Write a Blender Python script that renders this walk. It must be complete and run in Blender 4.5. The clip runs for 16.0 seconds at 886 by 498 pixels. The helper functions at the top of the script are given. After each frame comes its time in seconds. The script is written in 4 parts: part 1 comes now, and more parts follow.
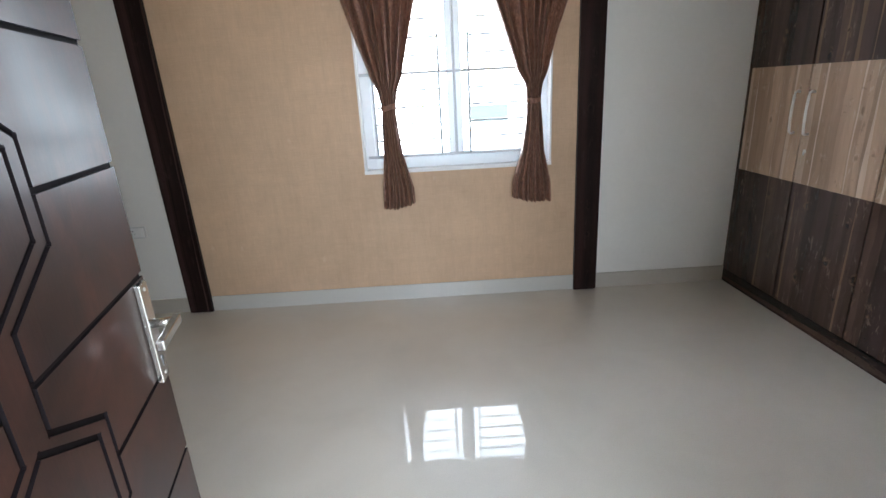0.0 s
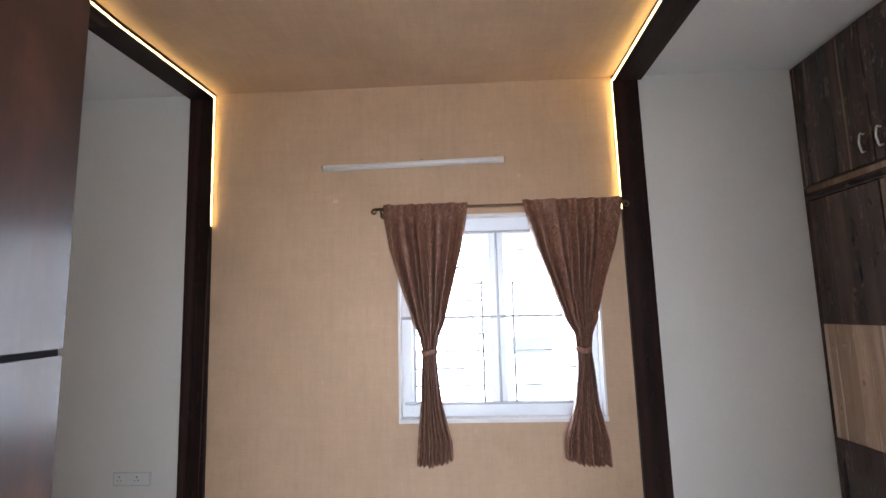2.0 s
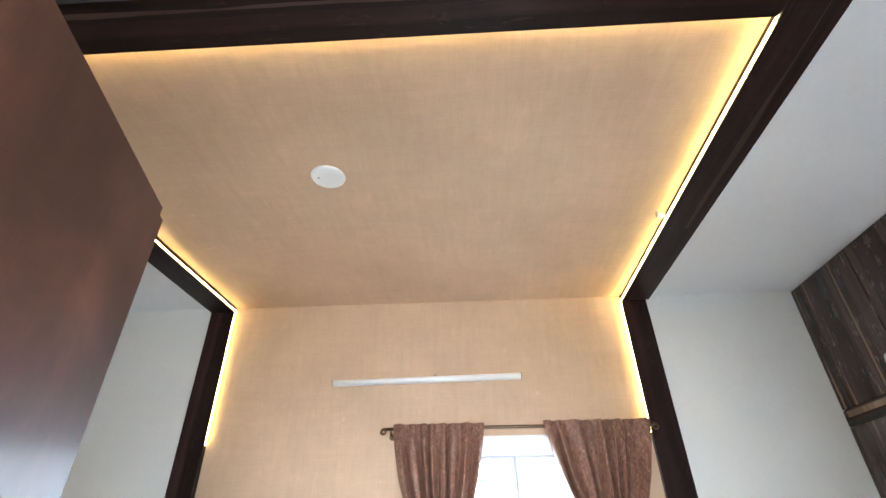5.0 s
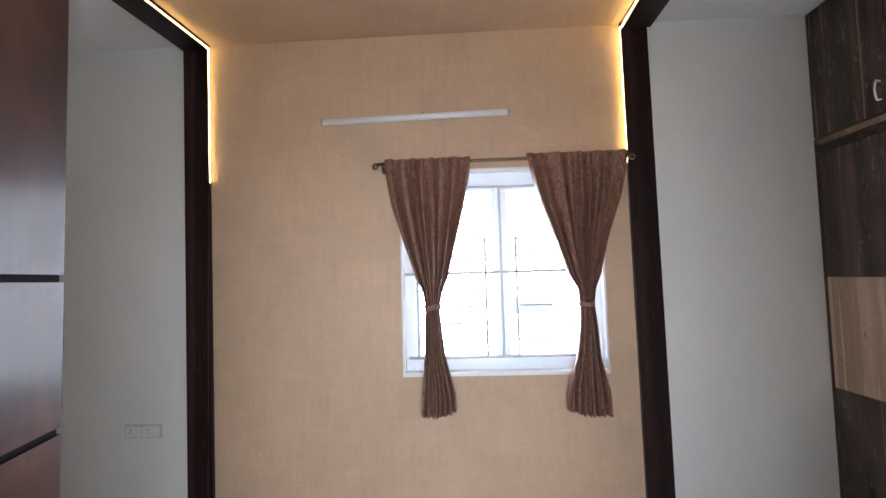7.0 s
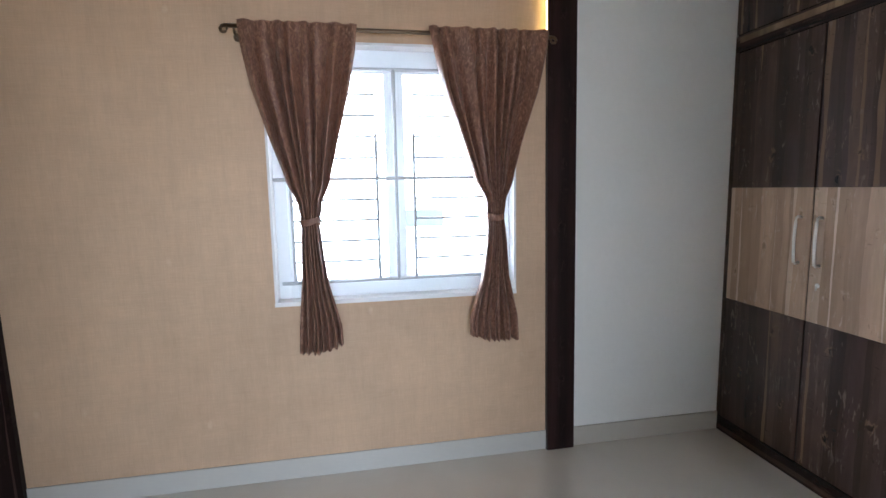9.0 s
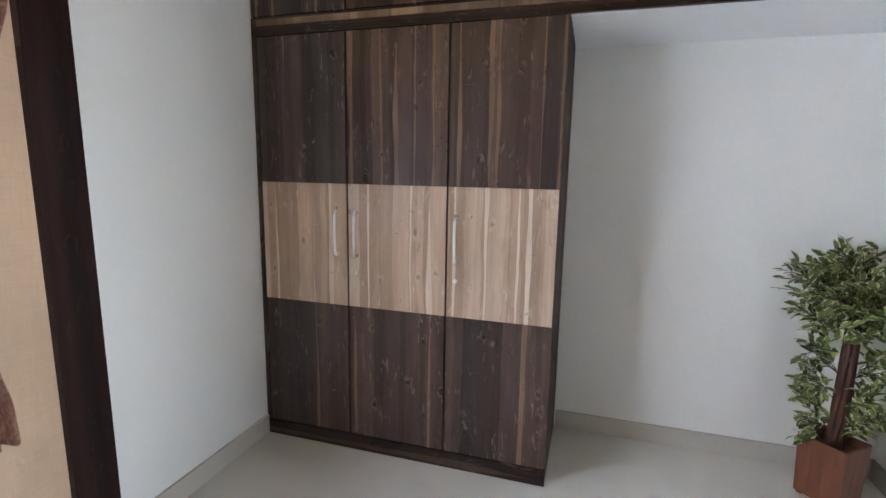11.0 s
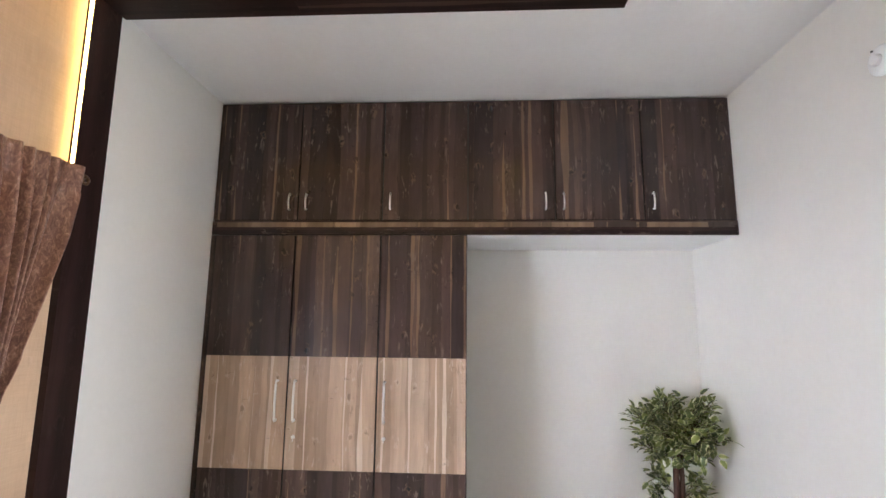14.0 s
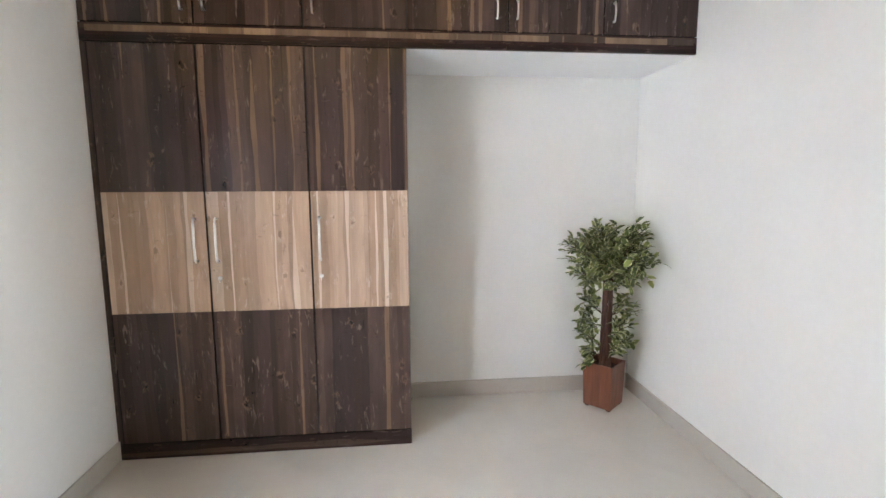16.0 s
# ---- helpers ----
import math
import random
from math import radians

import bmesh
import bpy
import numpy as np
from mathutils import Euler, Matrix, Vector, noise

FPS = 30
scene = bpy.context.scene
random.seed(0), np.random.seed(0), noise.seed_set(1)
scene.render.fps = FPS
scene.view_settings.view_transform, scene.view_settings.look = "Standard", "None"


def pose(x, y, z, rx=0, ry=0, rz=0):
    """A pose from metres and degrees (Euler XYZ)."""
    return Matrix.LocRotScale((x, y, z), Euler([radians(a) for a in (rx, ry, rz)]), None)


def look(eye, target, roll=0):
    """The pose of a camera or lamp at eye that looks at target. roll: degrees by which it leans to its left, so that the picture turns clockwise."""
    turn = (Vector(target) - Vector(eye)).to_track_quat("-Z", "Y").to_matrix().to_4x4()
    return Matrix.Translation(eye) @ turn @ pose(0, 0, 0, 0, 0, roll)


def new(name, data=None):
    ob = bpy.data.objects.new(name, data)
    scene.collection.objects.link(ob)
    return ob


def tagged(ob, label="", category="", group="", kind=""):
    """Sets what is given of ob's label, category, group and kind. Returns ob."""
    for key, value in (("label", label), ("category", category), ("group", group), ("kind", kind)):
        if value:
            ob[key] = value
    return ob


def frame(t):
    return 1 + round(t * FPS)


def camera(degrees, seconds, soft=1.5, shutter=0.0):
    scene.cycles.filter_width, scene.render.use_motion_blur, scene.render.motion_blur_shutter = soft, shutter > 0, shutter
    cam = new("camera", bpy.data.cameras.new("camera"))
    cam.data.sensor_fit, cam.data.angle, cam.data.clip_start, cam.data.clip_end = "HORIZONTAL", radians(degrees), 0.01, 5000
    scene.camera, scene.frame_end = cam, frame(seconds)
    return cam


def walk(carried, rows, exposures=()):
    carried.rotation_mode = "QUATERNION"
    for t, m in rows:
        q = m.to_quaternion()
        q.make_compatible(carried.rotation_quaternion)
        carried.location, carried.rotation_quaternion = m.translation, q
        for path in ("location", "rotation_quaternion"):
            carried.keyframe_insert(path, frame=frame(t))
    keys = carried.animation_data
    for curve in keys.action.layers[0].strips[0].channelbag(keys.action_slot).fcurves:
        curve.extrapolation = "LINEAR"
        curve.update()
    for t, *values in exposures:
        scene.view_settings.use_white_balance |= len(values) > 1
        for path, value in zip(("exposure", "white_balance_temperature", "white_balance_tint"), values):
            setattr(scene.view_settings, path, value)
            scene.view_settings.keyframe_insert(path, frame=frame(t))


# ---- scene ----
cam = camera(84.9, 16.0)
PATH = [
    (0, (0.105, 0.232, 1.38), (0.137, 2.132, 0.756), -3.1),
    (0.5, (0.142, 0.332, 1.43), (0.057, 2.284, 1.007), -2.6),
    (1, (0.142, 0.389, 1.457), (0.052, 2.369, 1.186), -1.9),
    (1.5, (0.114, 0.439, 1.483), (0.022, 2.437, 1.449), -1.9),
    (2, (0.1, 0.451, 1.515), (0.006, 2.432, 1.779), -1.3),
    (2.5, (0.078, 0.466, 1.537), (-0.012, 2.376, 2.124), -1.0),
    (3, (0.069, 0.473, 1.544), (-0.024, 2.268, 2.42), -0.8),
    (5.3, (0.036, 0.48, 1.547), (-0.047, 2.168, 2.616), -0.6),
    (5.5, (0.045, 0.48, 1.531), (-0.043, 2.224, 2.506), -0.8),
    (6, (0.051, 0.471, 1.509), (-0.043, 2.338, 2.218), -1.1),
    (6.5, (0.063, 0.466, 1.489), (-0.041, 2.416, 1.92), -1.3),
    (7, (0.083, 0.479, 1.465), (-0.017, 2.473, 1.583), -1.6),
    (7.5, (0.081, 0.529, 1.435), (-0.011, 2.522, 1.296), -1.8),
    (8, (0.07, 0.632, 1.429), (-0.006, 2.614, 1.171), -2.0),
    (8.5, (0.059, 0.749, 1.447), (0.098, 2.733, 1.201), -1.8),
    (9, (0.076, 0.988, 1.438), (0.427, 2.941, 1.187), -1.1),
    (9.5, (0.099, 1.182, 1.446), (0.942, 2.976, 1.183), 0.5),
    (10, (0.048, 1.419, 1.48), (1.463, 2.803, 1.194), 1.3),
    (10.2, (0.042, 1.493, 1.485), (1.617, 2.688, 1.182), 1.2),
    (12.3, (-0.371, 1.808, 1.475), (1.614, 1.944, 1.269), 1.2),
    (12.5, (-0.443, 1.793, 1.469), (1.546, 1.933, 1.322), 1.3),
    (13, (-0.583, 1.78, 1.541), (1.412, 1.917, 1.582), 0.6),
    (13.5, (-0.661, 1.805, 1.598), (1.32, 1.926, 1.84), 0.6),
    (14, (-0.68, 1.818, 1.601), (1.294, 1.926, 1.907), 0.6),
    (14.5, (-0.661, 1.814, 1.577), (1.326, 1.926, 1.778), 0.4),
    (15, (-0.631, 1.798, 1.521), (1.365, 1.919, 1.503), 0.3),
    (15.5, (-0.572, 1.824, 1.453), (1.421, 1.872, 1.296), 0.3),
    (16, (-0.435, 1.913, 1.434), (1.537, 1.711, 1.173), -0.3),
]
EXPOSURES = [(0.0, 0.64, 6330, 12), (1.0, 0.72, 6380, 19), (3.0, 0.82, 6380, 19), (3.6, 1.30, 6280, 17), (5.5, 1.86, 5990, 10), (6.0, 1.43, 6090, 13), (7.0, 0.84, 6240, 18), (8.5, 0.81, 6140, 16), (9.0, 0.70, 5990, 13), (10.0, 0.79, 5840, 12), (12.5, 2.07, 6410, 14), (13.0, 1.96, 6410, 14), (14.0, 1.59, 6560, 17), (15.0, 1.46, 6560, 17), (16.0, 1.72, 6510, 14)]
walk(cam, [(t, look(eye, target, roll)) for t, eye, target, roll in PATH], EXPOSURES)

# ---- world and light ----
BACKDROP = 14.0      # glow of the hazy daylight behind the window
LED_GLOW = 7.2

world = bpy.data.worlds.new("daylight")
scene.world = world
world.use_nodes = True
wn = world.node_tree.nodes
sky = wn.new("ShaderNodeTexSky")
sky.sky_type = "NISHITA"
sky.sun_disc = False
sky.sun_elevation = radians(55)
sky.sun_rotation = radians(200)
world.node_tree.links.new(sky.outputs[0], wn["Background"].inputs[0])
wn["Background"].inputs[1].default_value = 0.15
sun = new("sun", bpy.data.lights.new("sun", "SUN"))
sun.data.energy, sun.data.angle, sun.data.color = 3.0, radians(0.5), (1, 0.96, 0.9)
sun.matrix_world = look((-2, -3, 9), (0.5, 4, 0))


# fill lamp in an added, unseen hall opening, brightening the room through the doorway
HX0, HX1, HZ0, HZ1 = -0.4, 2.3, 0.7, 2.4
hall_fill = new("hall_window_light", bpy.data.lights.new("hall_window_light", "AREA"))
hall_fill.data.shape, hall_fill.data.size, hall_fill.data.size_y = "RECTANGLE", HX1 - HX0, HZ1 - HZ0
hall_fill.data.energy, hall_fill.data.color = 165.0, (0.80, 0.91, 1.0)
hall_fill.matrix_world = look(((HX0 + HX1) / 2, -1.66, (HZ0 + HZ1) / 2), ((HX0 + HX1) / 2, 0, (HZ0 + HZ1) / 2))


# ---- materials ----
class Nodes:
    """A small writer of node materials."""

    def __init__(self, name, rough=0.5, metal=0.0, coat=0.0):
        self.mat = bpy.data.materials.new(name)
        self.mat.use_nodes = True
        self.tree = self.mat.node_tree
        self.bsdf = self.tree.nodes["Principled BSDF"]
        self.put("Roughness", rough)
        self.put("Metallic", metal)
        self.put("Coat Weight", coat)
        self.put("Coat Roughness", 0.12)

    def put(self, key, value):
        if isinstance(value, bpy.types.NodeSocket):
            self.tree.links.new(value, self.bsdf.inputs[key])
        else:
            self.bsdf.inputs[key].default_value = value

    def node(self, kind, **values):
        n = self.tree.nodes.new(kind)
        for key, value in values.items():
            sock = n.inputs[key.replace("_", " ")]
            if isinstance(value, bpy.types.NodeSocket):
                self.tree.links.new(value, sock)
            else:
                sock.default_value = value
        return n

    def coords(self):
        return self.node("ShaderNodeTexCoord").outputs["Object"]

    def split(self, v):
        return self.node("ShaderNodeSeparateXYZ", Vector=v).outputs

    def join(self, x, y, z=0.0):
        return self.node("ShaderNodeCombineXYZ", X=x, Y=y, Z=z).outputs[0]

    def calc(self, op, a, b=0.0, c=0.0):
        n = self.tree.nodes.new("ShaderNodeMath")
        n.operation = op
        for i, value in enumerate((a, b, c)):
            if isinstance(value, bpy.types.NodeSocket):
                self.tree.links.new(value, n.inputs[i])
            else:
                n.inputs[i].default_value = value
        return n.outputs[0]

    def noise(self, v, scale, detail=3.0, rough=0.55, distortion=0.0):
        n = self.node("ShaderNodeTexNoise", Vector=v, Scale=scale, Detail=detail, Roughness=rough, Distortion=distortion)
        return n.outputs["Fac"]

    def ramp(self, fac, stops, mode="LINEAR"):
        n = self.node("ShaderNodeValToRGB", Fac=fac)
        n.color_ramp.interpolation = mode
        while len(n.color_ramp.elements) < len(stops):
            n.color_ramp.elements.new(0.5)
        for e, (p, c) in zip(n.color_ramp.elements, stops):
            e.position = p
            e.color = (*c, 1) if len(c) == 3 else c
        return n.outputs["Color"]

    def mix(self, fac, a, b, blend="MIX"):
        n = self.tree.nodes.new("ShaderNodeMix")
        n.data_type, n.blend_type = "RGBA", blend
        for i, value in ((0, fac), (6, a), (7, b)):
            if isinstance(value, bpy.types.NodeSocket):
                self.tree.links.new(value, n.inputs[i])
            else:
                n.inputs[i].default_value = (*value, 1) if isinstance(value, tuple) and len(value) == 3 else value
        return n.outputs[2]

    def bump(self, height, strength=0.2, distance=0.002):
        n = self.node("ShaderNodeBump", Height=height, Strength=strength, Distance=distance)
        self.put("Normal", n.outputs[0])


def grey(v):
    return (v, v, v)


def paint(name, colour, rough=0.55, patch=0.05, relief=0.12):
    m = Nodes(name, rough)
    v = m.coords()
    big = m.ramp(m.noise(v, 1.3, 3), [(0.3, grey(1 - patch)), (0.7, grey(1.0))])
    fine = m.ramp(m.noise(v, 38, 4), [(0.3, grey(0.975)), (0.7, grey(1.0))])
    m.put("Base Color", m.mix(1.0, m.mix(1.0, colour, big, "MULTIPLY"), fine, "MULTIPLY"))
    m.bump(m.noise(v, 90, 5, 0.65), relief, 0.0015)
    return m.mat


def laminate(name, stops, u_axis, v_axis, rough=0.24, boards=11.0, pale=(0.205, 0.130, 0.080), strips=7.5, marks=1.0, strip_share=0.35, shine=0.3, bands=1.0, sliver=(0.12, 0.085, 0.07)):
    """Printed plank laminate: broad boards along v, a few pale sapwood strips, curls, knots and short cracks."""
    m = Nodes(name, rough)
    xyz = m.split(m.coords())
    chance = m.node("ShaderNodeObjectInfo").outputs["Random"]
    u = m.calc("ADD", xyz[u_axis], m.calc("MULTIPLY", chance, 6.3))
    v = m.calc("ADD", xyz[v_axis], m.calc("MULTIPLY", chance, 11.7))

    def grain(fu, fv, detail=3, rough_=0.55, distortion=0.0, along=u):
        return m.noise(m.join(m.calc("MULTIPLY", along, fu), m.calc("MULTIPLY", v, fv)), 1.0, detail, rough_, distortion)

    def value(colour):
        return m.node("ShaderNodeRGBToBW", Color=colour).outputs[0]

    def cells(along, scale):
        n = m.tree.nodes.new("ShaderNodeTexVoronoi")
        n.voronoi_dimensions = "1D"
        m.tree.links.new(along, n.inputs["W"])
        n.inputs["Scale"].default_value = scale
        return n.outputs["Distance"], m.node("ShaderNodeSeparateColor", Color=n.outputs["Color"]).outputs

    wave = m.calc("SUBTRACT", grain(4.0, 2.0, 3), 0.5)
    uw = m.calc("MULTIPLY_ADD", wave, 0.03, u)
    colour = m.ramp(cells(uw, boards)[1][0], stops, "CONSTANT")
    # narrower bands inside the boards, then broad clouds and soft streaks along them
    band = cells(m.calc("ADD", m.calc("MULTIPLY_ADD", wave, 0.05, u), 1.9), boards * 2.3)[1][1]
    colour = m.mix(bands, colour, m.ramp(m.calc("MULTIPLY_ADD", m.calc("SUBTRACT", grain(14.0, 2.2, 3), 0.5), 0.9, band), [(0.1, grey(0.78)), (0.5, grey(1.0)), (0.9, grey(1.34))]), "MULTIPLY")
    cloud = grain(9.0, 2.4, 4, 0.6, 0.6, uw)
    colour = m.mix(bands, colour, m.ramp(cloud, [(0.3, grey(0.78)), (0.5, grey(1.0)), (0.7, grey(1.22))]), "MULTIPLY")
    streak = grain(42.0, 2.4, 4, 0.6, 0.4, uw)
    colour = m.mix(0.32, colour, m.ramp(streak, [(0.3, grey(0.72)), (0.5, grey(1.0)), (0.7, grey(1.28))]), "MULTIPLY")
    # pale strips with crisp edges, swelling and thinning along the board
    far, lot = cells(m.calc("ADD", m.calc("MULTIPLY_ADD", wave, 0.022, u), 3.7), strips)
    width = m.calc("MULTIPLY", m.calc("SUBTRACT", grain(5.0, 1.1, 2), 0.36), m.calc("MULTIPLY_ADD", lot[2], 0.46, 0.20))
    strip = m.calc("MULTIPLY", m.calc("GREATER_THAN", width, far), m.calc("GREATER_THAN", lot[1], strip_share))
    colour = m.mix(m.calc("MULTIPLY", strip, m.calc("MULTIPLY_ADD", grain(26.0, 3.5, 3), 0.9, 0.28)), colour, pale)
    # curls and knots: pale arcs round dark cores, in some cells only
    knot = m.tree.nodes.new("ShaderNodeTexVoronoi")
    knot.voronoi_dimensions = "2D"
    m.tree.links.new(m.join(m.calc("MULTIPLY", uw, 11.0), m.calc("MULTIPLY", v, 6.5)), knot.inputs["Vector"])
    knot.inputs["Scale"].default_value = 1.0
    draw = m.node("ShaderNodeSeparateColor", Color=knot.outputs["Color"]).outputs
    ragged = m.calc("MULTIPLY_ADD", m.calc("SUBTRACT", grain(42.0, 26.0, 3, 0.6, 0.8), 0.5), 0.85, knot.outputs["Distance"])
    some = m.calc("GREATER_THAN", draw[0], 0.74)
    core = value(m.ramp(ragged, [(0.02, grey(1.0)), (0.07, grey(0.0))]))
    arc = value(m.ramp(ragged, [(0.06, grey(0.0)), (0.10, grey(1.0)), (0.14, grey(1.0)), (0.22, grey(0.0))]))
    half = value(m.ramp(grain(24.0, 17.0, 2), [(0.46, grey(0.0)), (0.54, grey(1.0))]))
    colour = m.mix(m.calc("MULTIPLY", m.calc("MULTIPLY", core, some), 0.75 * marks), colour, m.mix(1.0, colour, grey(0.32), "MULTIPLY"))
    colour = m.mix(m.calc("MULTIPLY", m.calc("MULTIPLY", m.calc("MULTIPLY", arc, half), some), 0.4 * marks), colour, pale)
    # short ticks across the grain and slender flecks along it
    where = value(m.ramp(grain(7.0, 4.0, 2), [(0.44, grey(0.0)), (0.54, grey(1.0))]))
    tick = value(m.ramp(grain(22.0, 75.0, 2, 0.5, 0.5), [(0.67, grey(0.0)), (0.72, grey(1.0))]))
    colour = m.mix(m.calc("MULTIPLY", m.calc("MULTIPLY", tick, where), 0.7 * marks), colour, m.mix(1.0, colour, grey(0.4), "MULTIPLY"))
    fleck = value(m.ramp(grain(52.0, 11.0, 3, 0.6, 0.8), [(0.60, grey(0.0)), (0.66, grey(1.0))]))
    colour = m.mix(m.calc("MULTIPLY", m.calc("MULTIPLY", fleck, where), 0.55 * marks), colour, sliver)
    crack = value(m.ramp(grain(70.0, 8.0, 3, 0.6, 1.0, uw), [(0.63, grey(0.0)), (0.69, grey(1.0))]))
    colour = m.mix(m.calc("MULTIPLY", m.calc("MULTIPLY", crack, where), 0.7 * marks), colour, m.mix(1.0, colour, grey(0.35), "MULTIPLY"))
    scratch = value(m.ramp(grain(15.0, 150.0, 2, 0.5, 0.6), [(0.70, grey(0.0)), (0.75, grey(1.0))]))
    colour = m.mix(m.calc("MULTIPLY", m.calc("MULTIPLY", scratch, where), 0.4 * marks), colour, sliver)
    m.put("Specular IOR Level", shine)
    m.put("Base Color", colour)
    m.put("Roughness", m.calc("MULTIPLY_ADD", streak, 0.10, rough - 0.05))
    m.bump(m.calc("ADD", m.calc("MULTIPLY", streak, 0.25), m.calc("SUBTRACT", cloud, m.calc("MULTIPLY", tick, 0.4))), 0.16, 0.001)
    return m.mat


DARK = [(0.0, (0.0465, 0.0274, 0.0233)), (0.2, (0.0679, 0.0400, 0.0321)), (0.38, (0.0344, 0.0219, 0.0209)), (0.52, (0.0744, 0.0446, 0.0363)),
        (0.68, (0.0502, 0.0302, 0.0260)), (0.84, (0.0893, 0.0549, 0.0428))]
PALE = [(0.0, (0.480, 0.340, 0.246)), (0.25, (0.560, 0.410, 0.304)), (0.45, (0.430, 0.300, 0.214)), (0.62, (0.520, 0.378, 0.280)), (0.84, (0.605, 0.455, 0.345))]
M_WOOD_EAST = laminate("dark_plank_laminate", DARK, 1, 2, rough=0.17, pale=(0.225, 0.138, 0.088), sliver=(0.205, 0.150, 0.122), marks=1.15, strips=9.0, strip_share=0.45, shine=0.5)
M_PALE_EAST = laminate("pale_plank_laminate", PALE, 1, 2, rough=0.2, shine=0.32, sliver=(0.80, 0.68, 0.58), pale=(0.80, 0.66, 0.54), strips=10.0, marks=0.6, bands=0.55)
M_WOOD_SIDE = laminate("dark_plank_laminate_side", DARK, 0, 2, rough=0.55, shine=0.15)
PORTAL = [(0.0, (0.0161, 0.0080, 0.0074)), (0.3, (0.0242, 0.0118, 0.0106)), (0.6, (0.0193, 0.0101, 0.0093)), (0.8, (0.0322, 0.0169, 0.0147)), (0.94, (0.0589, 0.0302, 0.0252))]
M_PLINTH = laminate("dark_lengthwise_laminate", PORTAL, 2, 1, boards=14, pale=(0.08, 0.050, 0.038))
M_PORTAL_UP = laminate("portal_laminate_upright", PORTAL, 0, 2, rough=0.36, boards=20, pale=(0.080, 0.048, 0.040), sliver=(0.06, 0.04, 0.034), marks=0.5, shine=0.16)
M_PORTAL_Y = laminate("portal_laminate_along_room", PORTAL, 0, 1, rough=0.36, boards=20, pale=(0.080, 0.048, 0.040), sliver=(0.06, 0.04, 0.034), marks=0.5, shine=0.16)
M_PORTAL_X = laminate("portal_laminate_across_room", PORTAL, 1, 0, rough=0.36, boards=20, pale=(0.080, 0.048, 0.040), sliver=(0.06, 0.04, 0.034), marks=0.5, shine=0.16)
M_WALL = paint("off_white_wall_paint", (0.84, 0.825, 0.787))
M_CEILING = paint("white_ceiling_paint", (0.86, 0.86, 0.86), 0.7, 0.04)
M_SKIRT = paint("greige_skirting_tile", (0.565, 0.520, 0.455), 0.22, 0.10, 0.03)
M_SKIRT_PALE = paint("pale_grey_skirting_tile", (0.58, 0.565, 0.53), 0.2, 0.06, 0.03)
M_WHITE = paint("white_upvc", (0.88, 0.89, 0.90), 0.3, 0.03, 0.02)
M_UPVC = paint("white_window_upvc", (0.90, 0.91, 0.92), 0.3, 0.03, 0.02)
# translucency added to whiten the frame with the glare of the bright window
tree = M_UPVC.node_tree
glare_bleed = tree.nodes.new("ShaderNodeBsdfTranslucent")
glare_bleed.inputs["Color"].default_value = (0.85, 0.95, 1.0, 1)
blend = tree.nodes.new("ShaderNodeMixShader")
blend.inputs[0].default_value = 0.14
tree.links.new(tree.nodes["Principled BSDF"].outputs[0], blend.inputs[1])
tree.links.new(glare_bleed.outputs[0], blend.inputs[2])
tree.links.new(blend.outputs[0], tree.nodes["Material Output"].inputs[0])
M_PLASTIC = paint("white_switch_plastic", (0.80, 0.80, 0.79), 0.3, 0.02, 0.02)
M_GREY_PLASTIC = paint("grey_white_plastic", (0.66, 0.66, 0.65), 0.4, 0.04, 0.02)
M_SILL = paint("white_window_reveal", (0.82, 0.82, 0.82), 0.5, 0.04)
M_GREY_HOLES = paint("dark_socket_holes", (0.12, 0.12, 0.12), 0.5, 0.02, 0.02)
M_GRILLE = paint("grey_painted_steel_bar", (0.58, 0.60, 0.62), 0.45, 0.06, 0.05)
# near-black colour that stands for the shade in the cabinet door gaps
M_GAP_SHADE = paint("painted_gap_shade", (0.02, 0.015, 0.012), 0.7, 0.02, 0.02)


def chrome(name, colour, rough):
    m = Nodes(name, rough, 1.0)
    v = m.coords()
    m.put("Base Color", colour)
    m.put("Roughness", m.calc("ADD", rough - 0.05, m.calc("MULTIPLY", m.noise(v, 160, 3), 0.12)))
    return m.mat


M_CHROME = chrome("brushed_chrome", (0.95, 0.94, 0.92, 1), 0.3)
M_STEEL = chrome("satin_steel", (0.60, 0.59, 0.58, 1), 0.24)
M_BRONZE = chrome("antique_bronze", (0.16, 0.11, 0.07, 1), 0.38)


def polished_floor():
    m = Nodes("polished_cream_floor", 0.42, coat=0.85)
    v = m.coords()
    cloud = m.noise(v, 2.2, 5, 0.6, 0.5)
    colour = m.ramp(cloud, [(0.25, (0.600, 0.560, 0.498)), (0.55, (0.655, 0.615, 0.552)), (0.8, (0.688, 0.652, 0.592))])
    speck = m.ramp(m.noise(v, 210, 3), [(0.35, grey(0.94)), (0.6, grey(1.0))])
    m.put("Base Color", m.mix(1.0, colour, speck, "MULTIPLY"))
    m.put("Specular IOR Level", 0.5)
    m.put("Roughness", m.calc("ADD", 0.38, m.calc("MULTIPLY", cloud, 0.12)))
    m.put("Coat Roughness", m.calc("MULTIPLY", m.noise(v, 5, 4), 0.006))
    return m.mat


M_FLOOR = polished_floor()


